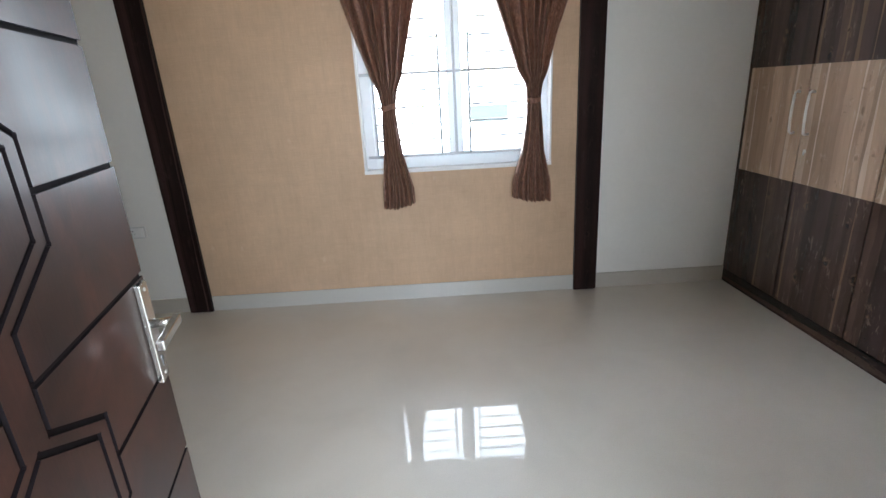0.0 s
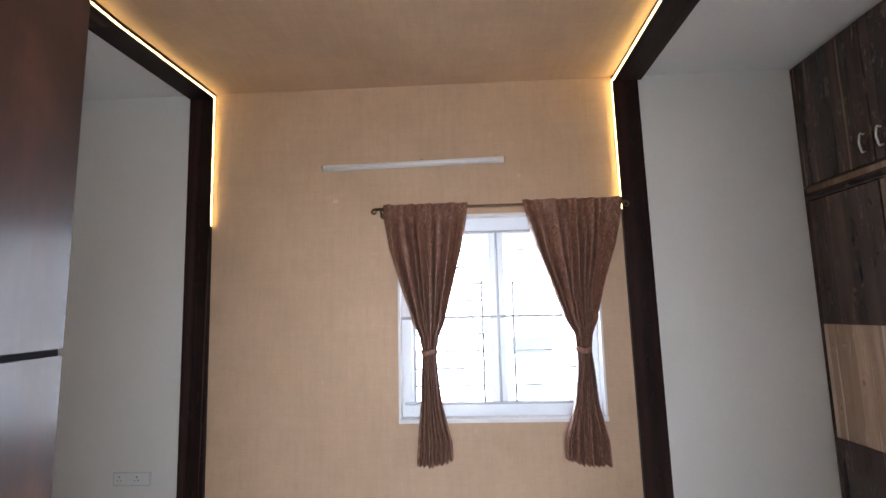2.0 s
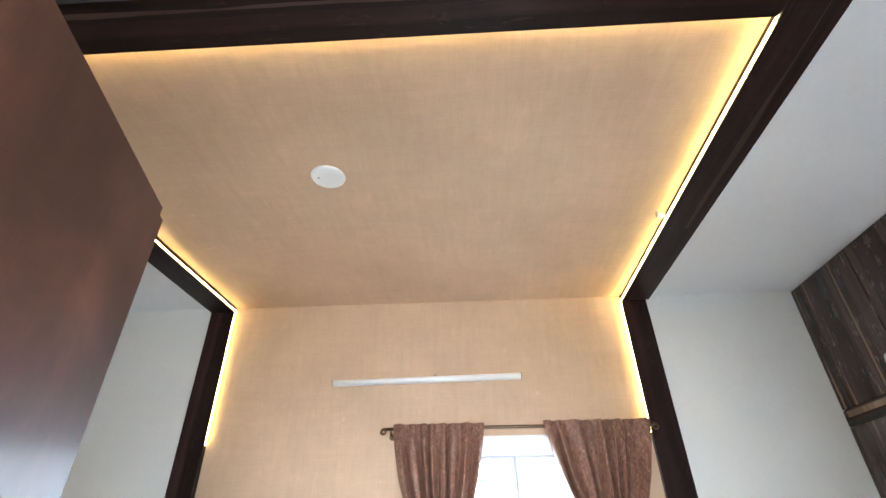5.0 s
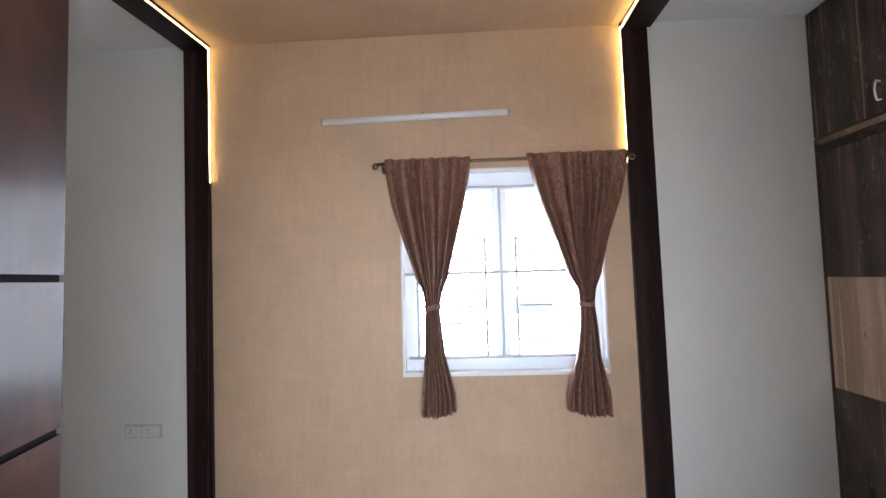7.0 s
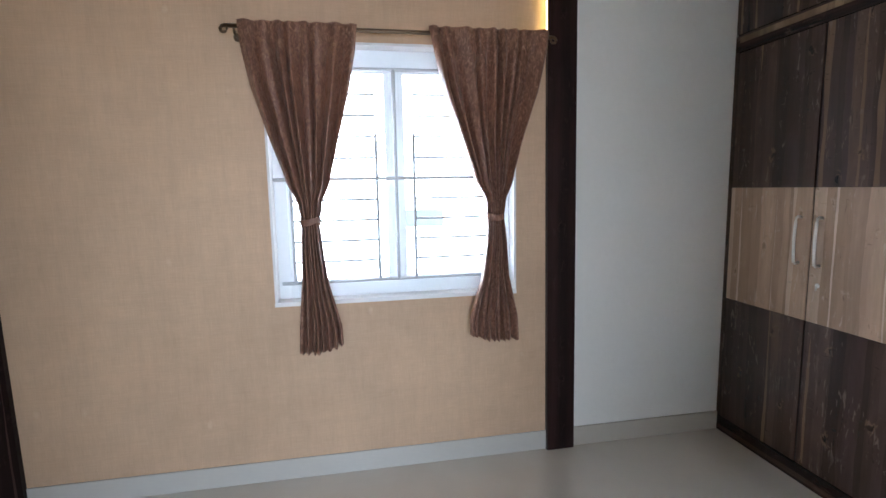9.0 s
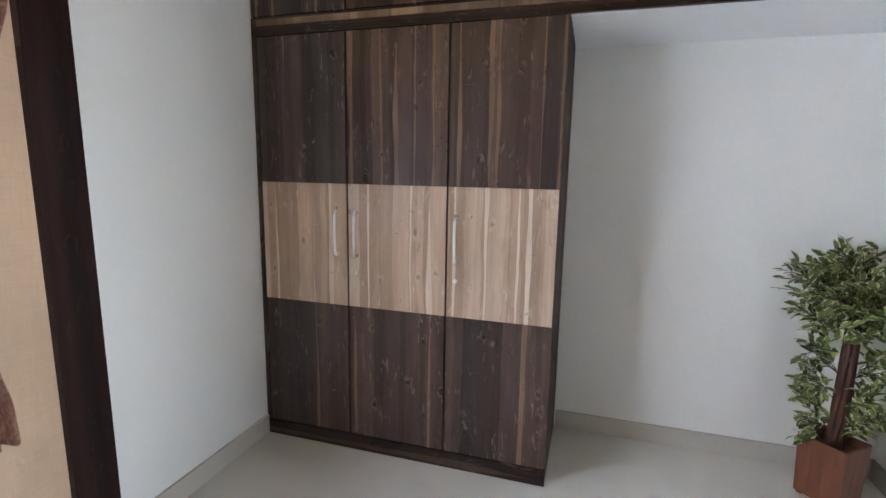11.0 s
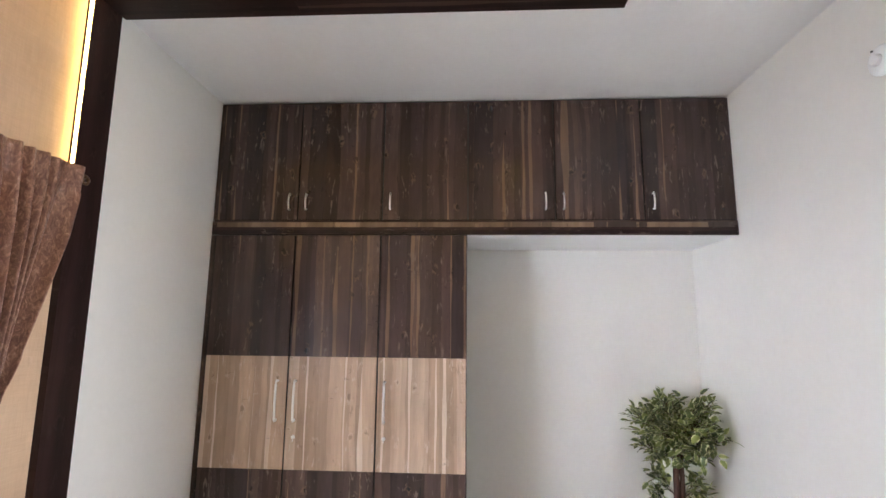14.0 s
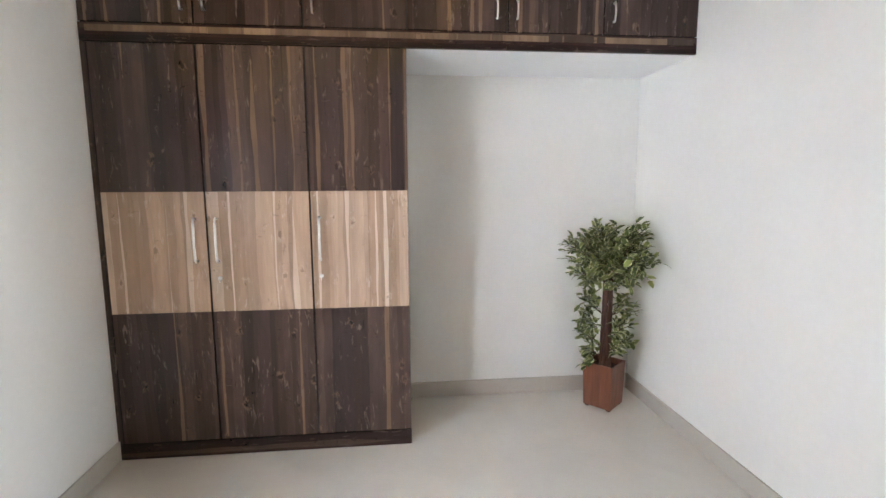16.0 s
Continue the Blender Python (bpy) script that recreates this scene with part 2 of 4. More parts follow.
def wallpaper(name, u_axis, v_axis):
    """Beige woven wallpaper with a cross-hatch of threads, faint bands and a few raised blisters."""
    m = Nodes(name, 0.62)
    c = m.coords()
    xyz = m.split(c)
    u, v = xyz[u_axis], xyz[v_axis]
    weft = m.noise(m.join(m.calc("MULTIPLY", u, 14.0), m.calc("MULTIPLY", v, 190.0)), 1.0, 4, 0.6)
    warp = m.noise(m.join(m.calc("MULTIPLY", u, 190.0), m.calc("MULTIPLY", v, 14.0)), 1.0, 4, 0.6)
    weave = m.calc("MULTIPLY", m.calc("ADD", weft, warp), 0.5)
    bands = m.noise(m.join(m.calc("MULTIPLY", u, 2.4), m.calc("MULTIPLY", v, 30.0)), 1.0, 3)
    ribs = m.noise(m.join(m.calc("MULTIPLY", u, 34.0), m.calc("MULTIPLY", v, 3.0)), 1.0, 3)
    colour = m.ramp(weave, [(0.34, (0.572, 0.389, 0.253)), (0.5, (0.612, 0.420, 0.275)), (0.66, (0.645, 0.452, 0.302))])
    colour = m.mix(0.28, colour, m.ramp(bands, [(0.3, grey(0.90)), (0.7, grey(1.05))]), "MULTIPLY")
    colour = m.mix(0.45, colour, m.ramp(ribs, [(0.3, grey(0.90)), (0.7, grey(1.06))]), "MULTIPLY")
    colour = m.mix(0.8, colour, m.ramp(m.noise(c, 1.6, 4), [(0.3, grey(0.86)), (0.7, grey(1.08))]), "MULTIPLY")
    colour = m.mix(0.6, colour, m.ramp(m.noise(c, 7.0, 4, 0.6, 0.6), [(0.3, grey(0.92)), (0.7, grey(1.05))]), "MULTIPLY")
    spot = m.tree.nodes.new("ShaderNodeTexVoronoi")
    m.tree.links.new(m.node("ShaderNodeMapping", Vector=c, Scale=(5.0, 5.0, 3.4)).outputs[0], spot.inputs["Vector"])
    spot.inputs["Scale"].default_value = 1.0
    warped = m.calc("ADD", spot.outputs["Distance"], m.calc("MULTIPLY", m.noise(c, 24, 2), 0.12))
    blister = m.ramp(warped, [(0.08, grey(1.0)), (0.14, grey(0.0))])
    m.put("Base Color", m.mix(m.calc("MULTIPLY", m.node("ShaderNodeRGBToBW", Color=blister).outputs[0], 0.22), colour, (0.80, 0.66, 0.50)))
    m.bump(m.calc("ADD", m.calc("MULTIPLY", weave, 0.35), m.calc("MULTIPLY", blister, 1.3)), 0.42, 0.0045)
    return m.mat


M_PAPER_WALL = wallpaper("beige_woven_wallpaper", 0, 2)
M_PAPER_CEILING = wallpaper("beige_woven_ceiling_paper", 0, 1)


def mahogany():
    m = Nodes("reddish_brown_polished_wood", 0.4, coat=0.18)
    c = m.coords()
    xyz = m.split(c)
    streak = m.noise(m.join(m.calc("MULTIPLY", xyz[0], 7.0), m.calc("MULTIPLY", xyz[2], 3.2)), 1.0, 5, 0.6, 1.2)
    fibre = m.noise(m.join(m.calc("MULTIPLY", xyz[0], 240.0), m.calc("MULTIPLY", xyz[2], 5.0)), 1.0, 3)
    colour = m.ramp(streak, [(0.25, (0.019, 0.0066, 0.0047)), (0.5, (0.040, 0.0140, 0.0095)), (0.78, (0.074, 0.028, 0.018))])
    colour = m.mix(0.2, colour, m.ramp(fibre, [(0.3, grey(0.55)), (0.7, grey(1.2))]), "MULTIPLY")
    blotch = m.noise(m.join(m.calc("MULTIPLY", xyz[0], 5.0), m.calc("MULTIPLY", xyz[2], 6.5)), 1.0, 4, 0.6, 0.8)
    colour = m.mix(0.8, colour, m.ramp(blotch, [(0.32, grey(0.62)), (0.5, grey(1.0)), (0.68, grey(1.45))]), "MULTIPLY")
    m.put("Base Color", colour)
    m.put("Coat Roughness", 0.16)
    m.put("Specular IOR Level", 0.20)
    m.put("Roughness", m.calc("ADD", 0.36, m.calc("MULTIPLY", streak, 0.15)))
    m.bump(fibre, 0.06, 0.001)
    return m.mat


M_DOOR = mahogany()
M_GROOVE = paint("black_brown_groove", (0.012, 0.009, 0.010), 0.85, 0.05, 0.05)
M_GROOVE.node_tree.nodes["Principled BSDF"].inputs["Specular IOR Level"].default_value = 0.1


def crushed_fabric():
    m = Nodes("bronze_brown_crushed_fabric", 0.42)
    c = m.coords()
    crush = m.noise(m.node("ShaderNodeMapping", Vector=c, Scale=(1.0, 1.0, 0.55)).outputs[0], 55, 5, 0.65, 1.4)
    fine = m.noise(c, 260, 3)
    colour = m.ramp(crush, [(0.32, (0.134, 0.059, 0.037)), (0.5, (0.212, 0.099, 0.064)), (0.60, (0.33, 0.175, 0.118)), (0.70, (0.56, 0.365, 0.28))])
    m.put("Base Color", m.mix(0.3, colour, m.ramp(fine, [(0.3, grey(0.6)), (0.7, grey(1.25))]), "MULTIPLY"))
    m.put("Roughness", m.ramp(crush, [(0.35, grey(0.55)), (0.66, grey(0.22))]))
    m.put("Sheen Weight", 0.08)
    m.put("Sheen Tint", (0.9, 0.6, 0.45, 1))
    m.bump(m.calc("ADD", crush, m.calc("MULTIPLY", fine, 0.3)), 0.65, 0.004)
    passed = m.node("ShaderNodeBsdfTranslucent", Color=(0.62, 0.30, 0.20, 1)).outputs[0]
    both = m.node("ShaderNodeMixShader", Fac=m.calc("MULTIPLY", m.calc("SUBTRACT", crush, 0.30), 0.28))
    m.tree.links.new(m.bsdf.outputs[0], both.inputs[1])
    m.tree.links.new(passed, both.inputs[2])
    m.tree.links.new(both.outputs[0], m.tree.nodes["Material Output"].inputs[0])
    return m.mat


M_CURTAIN = crushed_fabric()


def leaf_material():
    m = Nodes("variegated_green_leaf", 0.42)
    uv = m.split(m.node("ShaderNodeTexCoord").outputs["UV"])
    side = m.calc("ABSOLUTE", m.calc("SUBTRACT", uv[0], 0.5))
    isle = m.node("ShaderNodeNewGeometry").outputs["Random Per Island"]
    edge = m.calc("ADD", side, m.calc("MULTIPLY", m.calc("SUBTRACT", m.noise(m.coords(), 90, 2), 0.5), 0.45))
    green = m.ramp(isle, [(0.0, (0.045, 0.070, 0.016)), (0.5, (0.135, 0.170, 0.042)), (1.0, (0.30, 0.33, 0.105))])
    m.put("Base Color", m.mix(m.ramp(edge, [(0.27, grey(0.0)), (0.36, grey(1.0))]), green, (0.68, 0.67, 0.42)))
    return m.mat


M_LEAF = leaf_material()


def bark():
    m = Nodes("dark_brown_stem", 0.6)
    xyz = m.split(m.coords())
    n = m.noise(m.join(m.calc("MULTIPLY", xyz[0], 120.0), m.calc("MULTIPLY", xyz[1], 120.0), m.calc("MULTIPLY", xyz[2], 9.0)), 1.0, 4)
    m.put("Base Color", m.ramp(n, [(0.3, (0.035, 0.013, 0.009)), (0.7, (0.135, 0.052, 0.034))]))
    m.bump(n, 0.5, 0.003)
    return m.mat


M_BARK = bark()


def pot_wood():
    m = Nodes("reddish_brown_veneer", 0.45)
    xyz = m.split(m.coords())
    n = m.noise(m.join(m.calc("MULTIPLY", xyz[0], 30.0), m.calc("MULTIPLY", xyz[1], 30.0), m.calc("MULTIPLY", xyz[2], 3.0)), 1.0, 4, 0.6, 0.6)
    m.put("Base Color", m.ramp(n, [(0.3, (0.145, 0.046, 0.022)), (0.7, (0.225, 0.078, 0.038))]))
    m.bump(n, 0.1, 0.002)
    return m.mat


M_POT = pot_wood()


def glow(name, colour, strength):
    m = Nodes(name, 0.5)
    m.put("Base Color", (0.8, 0.8, 0.8, 1))
    m.put("Emission Color", (*colour, 1))
    m.put("Emission Strength", strength)
    return m.mat


M_LED = glow("warm_led_strip", (1.0, 0.74, 0.24), LED_GLOW)


def pane_glass():
    m = Nodes("window_glass")
    clear = m.node("ShaderNodeBsdfTransparent", Color=(0.97, 0.985, 0.98, 1)).outputs[0]
    shine = m.node("ShaderNodeBsdfGlossy", Roughness=0.0).outputs[0]
    both = m.node("ShaderNodeMixShader", Fac=m.node("ShaderNodeFresnel", IOR=1.45).outputs[0])
    m.tree.links.new(clear, both.inputs[1])
    m.tree.links.new(shine, both.inputs[2])
    m.tree.links.new(both.outputs[0], m.tree.nodes["Material Output"].inputs[0])
    return m.mat


M_GLASS = pane_glass()


def backdrop_material():
    """Hazy white daylight, with a pale bluish patch where a far window stands."""
    m = Nodes("hazy_daylight")
    xyz = m.split(m.coords())
    inside = m.calc("MULTIPLY", m.calc("COMPARE", xyz[0], 1.116, 0.32), m.calc("COMPARE", xyz[2], 0.974, 0.135))
    haze = m.ramp(m.noise(m.coords(), 0.5, 2), [(0.3, (0.75, 0.87, 1.0)), (0.7, (0.83, 0.92, 1.0))])
    # glow raised to the west, lowered to the east, to balance light on the walls
    glow_sweep = m.calc("MULTIPLY_ADD", xyz[0], 0.1, 0.47)
    haze = m.mix(1.0, haze, m.ramp(glow_sweep, [(0.0, grey(2.0)), (0.15, grey(1.8)), (0.33, grey(1.05)), (0.5, grey(0.85)), (1.0, grey(0.55))]), "MULTIPLY")
    m.put("Base Color", (0.03, 0.03, 0.03, 1))
    m.put("Emission Color", m.mix(inside, haze, (0.017, 0.027, 0.032)))
    m.put("Emission Strength", BACKDROP)
    return m.mat


M_BACKDROP = backdrop_material()


# ---- builders ----
def block(bm, x0, x1, y0, y1, z0, z1, bevel=0.0):
    """Adds a box with slightly rounded edges to bm."""
    made = bmesh.ops.create_cube(bm, size=1.0, matrix=Matrix.Translation(((x0 + x1) / 2, (y0 + y1) / 2, (z0 + z1) / 2))
                                 @ Matrix.Diagonal((x1 - x0, y1 - y0, z1 - z0, 1)))
    if bevel:
        edges = {e for v in made["verts"] for e in v.link_edges}
        bmesh.ops.bevel(bm, geom=list(edges), offset=bevel, segments=2, profile=0.7, affect="EDGES")
    return bm


def box(x0, x1, y0, y1, z0, z1, bevel=0.0):
    return block(bmesh.new(), x0, x1, y0, y1, z0, z1, bevel)


def tube(bm, points, radius, sides=10, squash=1.0):
    """Adds a round bar that follows points."""
    rings = []
    pts = [Vector(p) for p in points]
    radii = radius if isinstance(radius, (list, tuple)) else [radius] * len(pts)
    for i, p in enumerate(pts):
        along = (pts[min(i + 1, len(pts) - 1)] - pts[max(i - 1, 0)]).normalized()
        side = along.cross(Vector((0.13, 0.29, 0.95)) if abs(along.z) < 0.9 else Vector((1, 0.1, 0))).normalized()
        other = along.cross(side)
        rings.append([bm.verts.new(p + radii[i] * (math.cos(a) * side + squash * math.sin(a) * other))
                      for a in (2 * math.pi * k / sides for k in range(sides))])
    for a, b in zip(rings, rings[1:]):
        for k in range(sides):
            f = bm.faces.new((a[k], a[(k + 1) % sides], b[(k + 1) % sides], b[k]))
            f.smooth = True
    bm.faces.new(rings[0][::-1])
    bm.faces.new(rings[-1])
    return bm


def mesh_object(name, bm, material):
    bmesh.ops.recalc_face_normals(bm, faces=bm.faces)
    data = bpy.data.meshes.new(name)
    bm.to_mesh(data)
    bm.free()
    data.materials.append(material)
    return new(name, data)


def part(name, bm, material, parent, label=""):
    ob = mesh_object(name, bm, material)
    ob.parent = parent
    return tagged(ob, label)


def structure(name, bm, material, label, category):
    return tagged(mesh_object(name, bm, material), label, category, kind="structure")


def thing(name, label, category, place=(0, 0, 0), group="", kind=""):
    ob = new(name)
    ob.empty_display_size = 0.1
    ob.location = place
    return tagged(ob, label, category, group, kind)


# ---- plan ----
NORTH, EAST, SOUTH, WEST, TOP = 3.375, 2.715, 0.28, -3.1, 2.965
FRONT = 2.12                       # the wardrobe's front
WX0, WX1, WZ0, WZ1 = -0.318, 0.888, 0.887, 2.115   # the window's opening
PL0, PL1, PR0, PR1 = -1.612, -1.458, 1.057, 1.212  # the portal's two posts
DX0, DX1, DTOP = -0.27, 0.58, 2.02  # the doorway

structure("floor", box(WEST - 0.2, EAST + 0.2, -1.75, NORTH + 0.16, -0.12, 0.0), M_FLOOR, "polished cream vitrified floor with mirror-like reflections", "floor")
structure("ceiling", box(WEST - 0.2, EAST + 0.2, -1.75, NORTH + 0.16, TOP, TOP + 0.12), M_CEILING, "plain white painted ceiling", "ceiling")

bm = bmesh.new()
for x0, x1, z0, z1 in ((WEST, WX0, 0, TOP), (WX1, EAST, 0, TOP), (WX0, WX1, 0, WZ0), (WX0, WX1, WZ1, TOP)):
    block(bm, x0, x1, NORTH, NORTH + 0.16, z0, z1)
structure("wall_north", bm, M_WALL, "off-white painted wall with a window opening", "wall")
structure("wall_east", box(EAST, EAST + 0.2, -1.75, NORTH + 0.16, 0, TOP), M_WALL, "plain off-white painted wall behind the wardrobe", "wall")
structure("wall_west", box(WEST - 0.2, WEST, -1.75, NORTH + 0.16, 0, TOP), M_WALL, "plain off-white painted wall", "wall")
bm = bmesh.new()
for x0, x1, z0, z1 in ((WEST, DX0, 0, TOP), (DX1, EAST, 0, TOP), (DX0, DX1, DTOP, TOP)):
    block(bm, x0, x1, SOUTH - 0.125, SOUTH, z0, z1)
structure("wall_south", bm, M_WALL, "off-white painted wall with a doorway", "wall")
# unseen hall wall; its opening is made up to hold the fill lamp
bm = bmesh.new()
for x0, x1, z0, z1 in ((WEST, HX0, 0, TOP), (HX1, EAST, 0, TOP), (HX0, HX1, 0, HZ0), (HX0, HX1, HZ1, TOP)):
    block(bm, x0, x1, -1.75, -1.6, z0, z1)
structure("wall_hall", bm, M_WALL, "plain off-white wall of the unseen hall with an added opening for the fill lamp", "wall")

# accent wallpaper on wall and ceiling
bm = bmesh.new()
for x0, x1, z0, z1 in ((PL1 - 0.06, WX0, 0.1, TOP), (WX1, PR0 + 0.02, 0.1, TOP), (WX0, WX1, 0.1, WZ0), (WX0, WX1, WZ1, TOP)):
    block(bm, x0, x1, NORTH - 0.004, NORTH - 0.0005, z0, z1)
structure("wallpaper_wall", bm, M_PAPER_WALL, "beige woven wallpaper with small raised blisters", "wallpaper")
BS0, BS1, BEND = 1.235, 1.402, 1.17    # the cross beam, and how far the side beams run
structure("wallpaper_ceiling", box(PL1 - 0.11, PR0 + 0.02, BS1 - 0.02, NORTH - 0.004, TOP - 0.004, TOP - 0.0005), M_PAPER_CEILING,
          "beige woven wallpaper on the ceiling inside the portal", "wallpaper")

# skirting
bm = box(WEST, PL0, NORTH - 0.012, NORTH, 0, 0.105, 0.002)
block(bm, PR1, FRONT + 0.002, NORTH - 0.012, NORTH, 0, 0.105, 0.002)
structure("baseboard_north", bm, M_SKIRT, "greige tile skirting along the white wall", "skirting")
structure("baseboard_accent", box(PL1, PR0, NORTH - 0.012, NORTH - 0.004, 0, 0.105, 0.002), M_SKIRT_PALE, "pale grey tile skirting under the wallpaper", "skirting")
structure("baseboard_east", box(EAST - 0.012, EAST, SOUTH + 0.012, 1.825, 0, 0.105, 0.002), M_SKIRT, "greige tile skirting in the alcove", "skirting")
structure("baseboard_south", box(DX1 + 0.09, EAST, SOUTH, SOUTH + 0.012, 0, 0.105, 0.002), M_SKIRT, "greige tile skirting along the white wall", "skirting")


# ---- the portal of dark planks and its light strip ----
def lean(bm, move):
    """Shifts every corner sideways by move(place)."""
    for v in bm.verts:
        v.co.x += move(v.co)
    return bm


def left_post(p):
    return -0.040 * p.z / TOP


def right_post(p):
    return -0.020 * p.z / TOP


def left_beam(p):
    return -0.034 - 0.055 * min(1.0, (NORTH - p.y) / 0.8)


def right_beam(p):
    return -0.012 - 0.020 * (NORTH - p.y) / 2.0 if p.x < (PR0 + PR1) / 2 else 0.0


BEAM = 0.045                       # thickness of the ceiling beams
POST = 0.032


def portal():
    ob = thing("portal_frame", "dark brown plank-laminate portal running up the wall and over the ceiling", "portal")
    y0, z1 = NORTH - POST, TOP - BEAM
    part("post", lean(box(PL0, PL1, y0, NORTH, 0, TOP, 0.0015), left_post), M_PORTAL_UP, ob)
    part("post", lean(box(PR0, PR1, y0, NORTH, 0, TOP, 0.0015), right_post), M_PORTAL_UP, ob)
    for x0, x1, move in ((PL0, PL1, left_beam), (PR0, PR1, right_beam)):
        bm = box(x0, x1, y0 - 0.8, y0, z1, TOP, 0.0015)
        part("beam", lean(bm, move), M_PORTAL_Y, ob)
        part("beam", lean(box(x0, x1, BEND, y0 - 0.8, z1, TOP, 0.0015), move), M_PORTAL_Y, ob)
    part("cross_beam", box(PL1 - 0.06, PR0 - 0.04, BS0, BS1, z1 + 0.001, TOP, 0.0015), M_PORTAL_X, ob)
    return ob


def light_strip():
    ob = thing("led_strip", "warm yellow glowing LED strip along the inner edge of the portal", "light strip")
    t, yw, zc = 0.003, NORTH - 0.021, TOP - 0.032
    h = 0.004
    runs = (
        (PL1, PL1 + t, yw - h, yw + h, 2.09, TOP - 0.03, left_post),
        (PR0 - t, PR0, yw - h, yw + h, 2.115, TOP - 0.03, right_post),
        (PL1, PL1 + t, yw - 0.8, yw, zc - h, zc + h, left_beam),
        (PL1, PL1 + t, BS1, yw - 0.8, zc - h, zc + h, left_beam),
        (PR0 - t, PR0, BS1, yw, zc - h, zc + h, right_beam),
        (PL1 - 0.05, PR0 - 0.04, BS1, BS1 + t, zc - h, zc + h, None),
    )
    for x0, x1, y0, y1, z0, z1, move in runs:
        bm = box(x0, x1, y0, y1, z0, z1)
        part("glowing_tape", lean(bm, move) if move else bm, M_LED, ob)
    # the row of diodes that shows as small teeth
    bm = bmesh.new()
    n = 118
    for i in range(n):
        y = BS1 + 0.02 + i * (yw - BS1 - 0.03) / n
        block(bm, PR0 - 0.005, PR0 - 0.0025, y, y + 0.009, zc - 0.013, zc - h)
    lean(bm, right_beam)
    up = bmesh.new()
    for i in range(46):
        z = 2.13 + i * 0.0176
        block(up, PR0 - 0.005, PR0 - 0.0025, yw - 0.012, yw - h, z, z + 0.009)
    lean(up, right_post)
    tagged(part("diode_tape", bm, M_LED, ob), kind="stuff")
    tagged(part("diode_tape", up, M_LED, ob), kind="stuff")
    clip = box(PR0 - 0.050, PR0 - 0.006, 2.452, 2.456, TOP - 0.034, TOP - 0.004)
    block(clip, PR0 - 0.050, PR0 - 0.046, 2.43, 2.456, TOP - 0.034, TOP - 0.004)
    part("clip", lean(clip, right_beam), M_PLASTIC, ob, "small clear plastic clip")
    return ob


portal()
light_strip()


# ---- window ----
def window():
    ob = thing("window_1", "white uPVC window with a grey steel grille, bright daylight outside", "window", kind="structure")
    y0, y1 = NORTH + 0.075, NORTH + 0.13
    lip = bmesh.new()
    for x0, x1, z0, z1 in ((WX0, WX0 + 0.012, WZ0, WZ1), (WX1 - 0.012, WX1, WZ0, WZ1), (WX0 + 0.012, WX1 - 0.012, WZ1 - 0.012, WZ1)):
        block(lip, x0, x1, NORTH - 0.007, NORTH + 0.16, z0, z1)
    part("reveal", lip, M_SILL, ob, "white painted reveal")
    part("window_sill", box(WX0 - 0.002, WX1 + 0.002, NORTH - 0.010, NORTH + 0.16, WZ0 - 0.004, WZ0 + 0.018, 0.003), M_SILL, ob, "white stone sill")
    fx0, fx1, fz0, fz1 = WX0 + 0.012, WX1 - 0.012, WZ0 + 0.018, WZ1 - 0.012
    mid = 0.285
    fr = bmesh.new()
    for x0, x1, z0, z1 in ((fx0, fx0 + 0.06, fz0, fz1), (fx1 - 0.06, fx1, fz0, fz1), (fx0 + 0.06, fx1 - 0.06, fz1 - 0.085, fz1), (fx0 + 0.06, fx1 - 0.06, fz0, fz0 + 0.065)):
        block(fr, x0, x1, y0, y1, z0, z1, 0.004)
    part("window_frame", fr, M_UPVC, ob)
    part("mullion", box(mid - 0.026, mid + 0.026, y0 + 0.004, y1 - 0.004, fz0 + 0.06, fz1 - 0.08, 0.004), M_UPVC, ob)
    for a, b in ((fx0 + 0.06, mid - 0.026), (mid + 0.026, fx1 - 0.06)):
        sash = bmesh.new()
        z0, z1 = fz0 + 0.065, fz1 - 0.085
        for x0, x1, q0, q1 in ((a, a + 0.022, z0, z1), (b - 0.022, b, z0, z1), (a + 0.022, b - 0.022, z0, z0 + 0.022), (a + 0.022, b - 0.022, z1 - 0.022, z1)):
            block(sash, x0, x1, y0 + 0.012, y1 - 0.012, q0, q1, 0.002)
        s = part("sash", sash, M_UPVC, ob)
        g = part("pane", box(a + 0.02, b - 0.02, y0 + 0.026, y0 + 0.030, z0 + 0.02, z1 - 0.02), M_GLASS, s, "clear glass")
        g.visible_shadow = False
    return ob


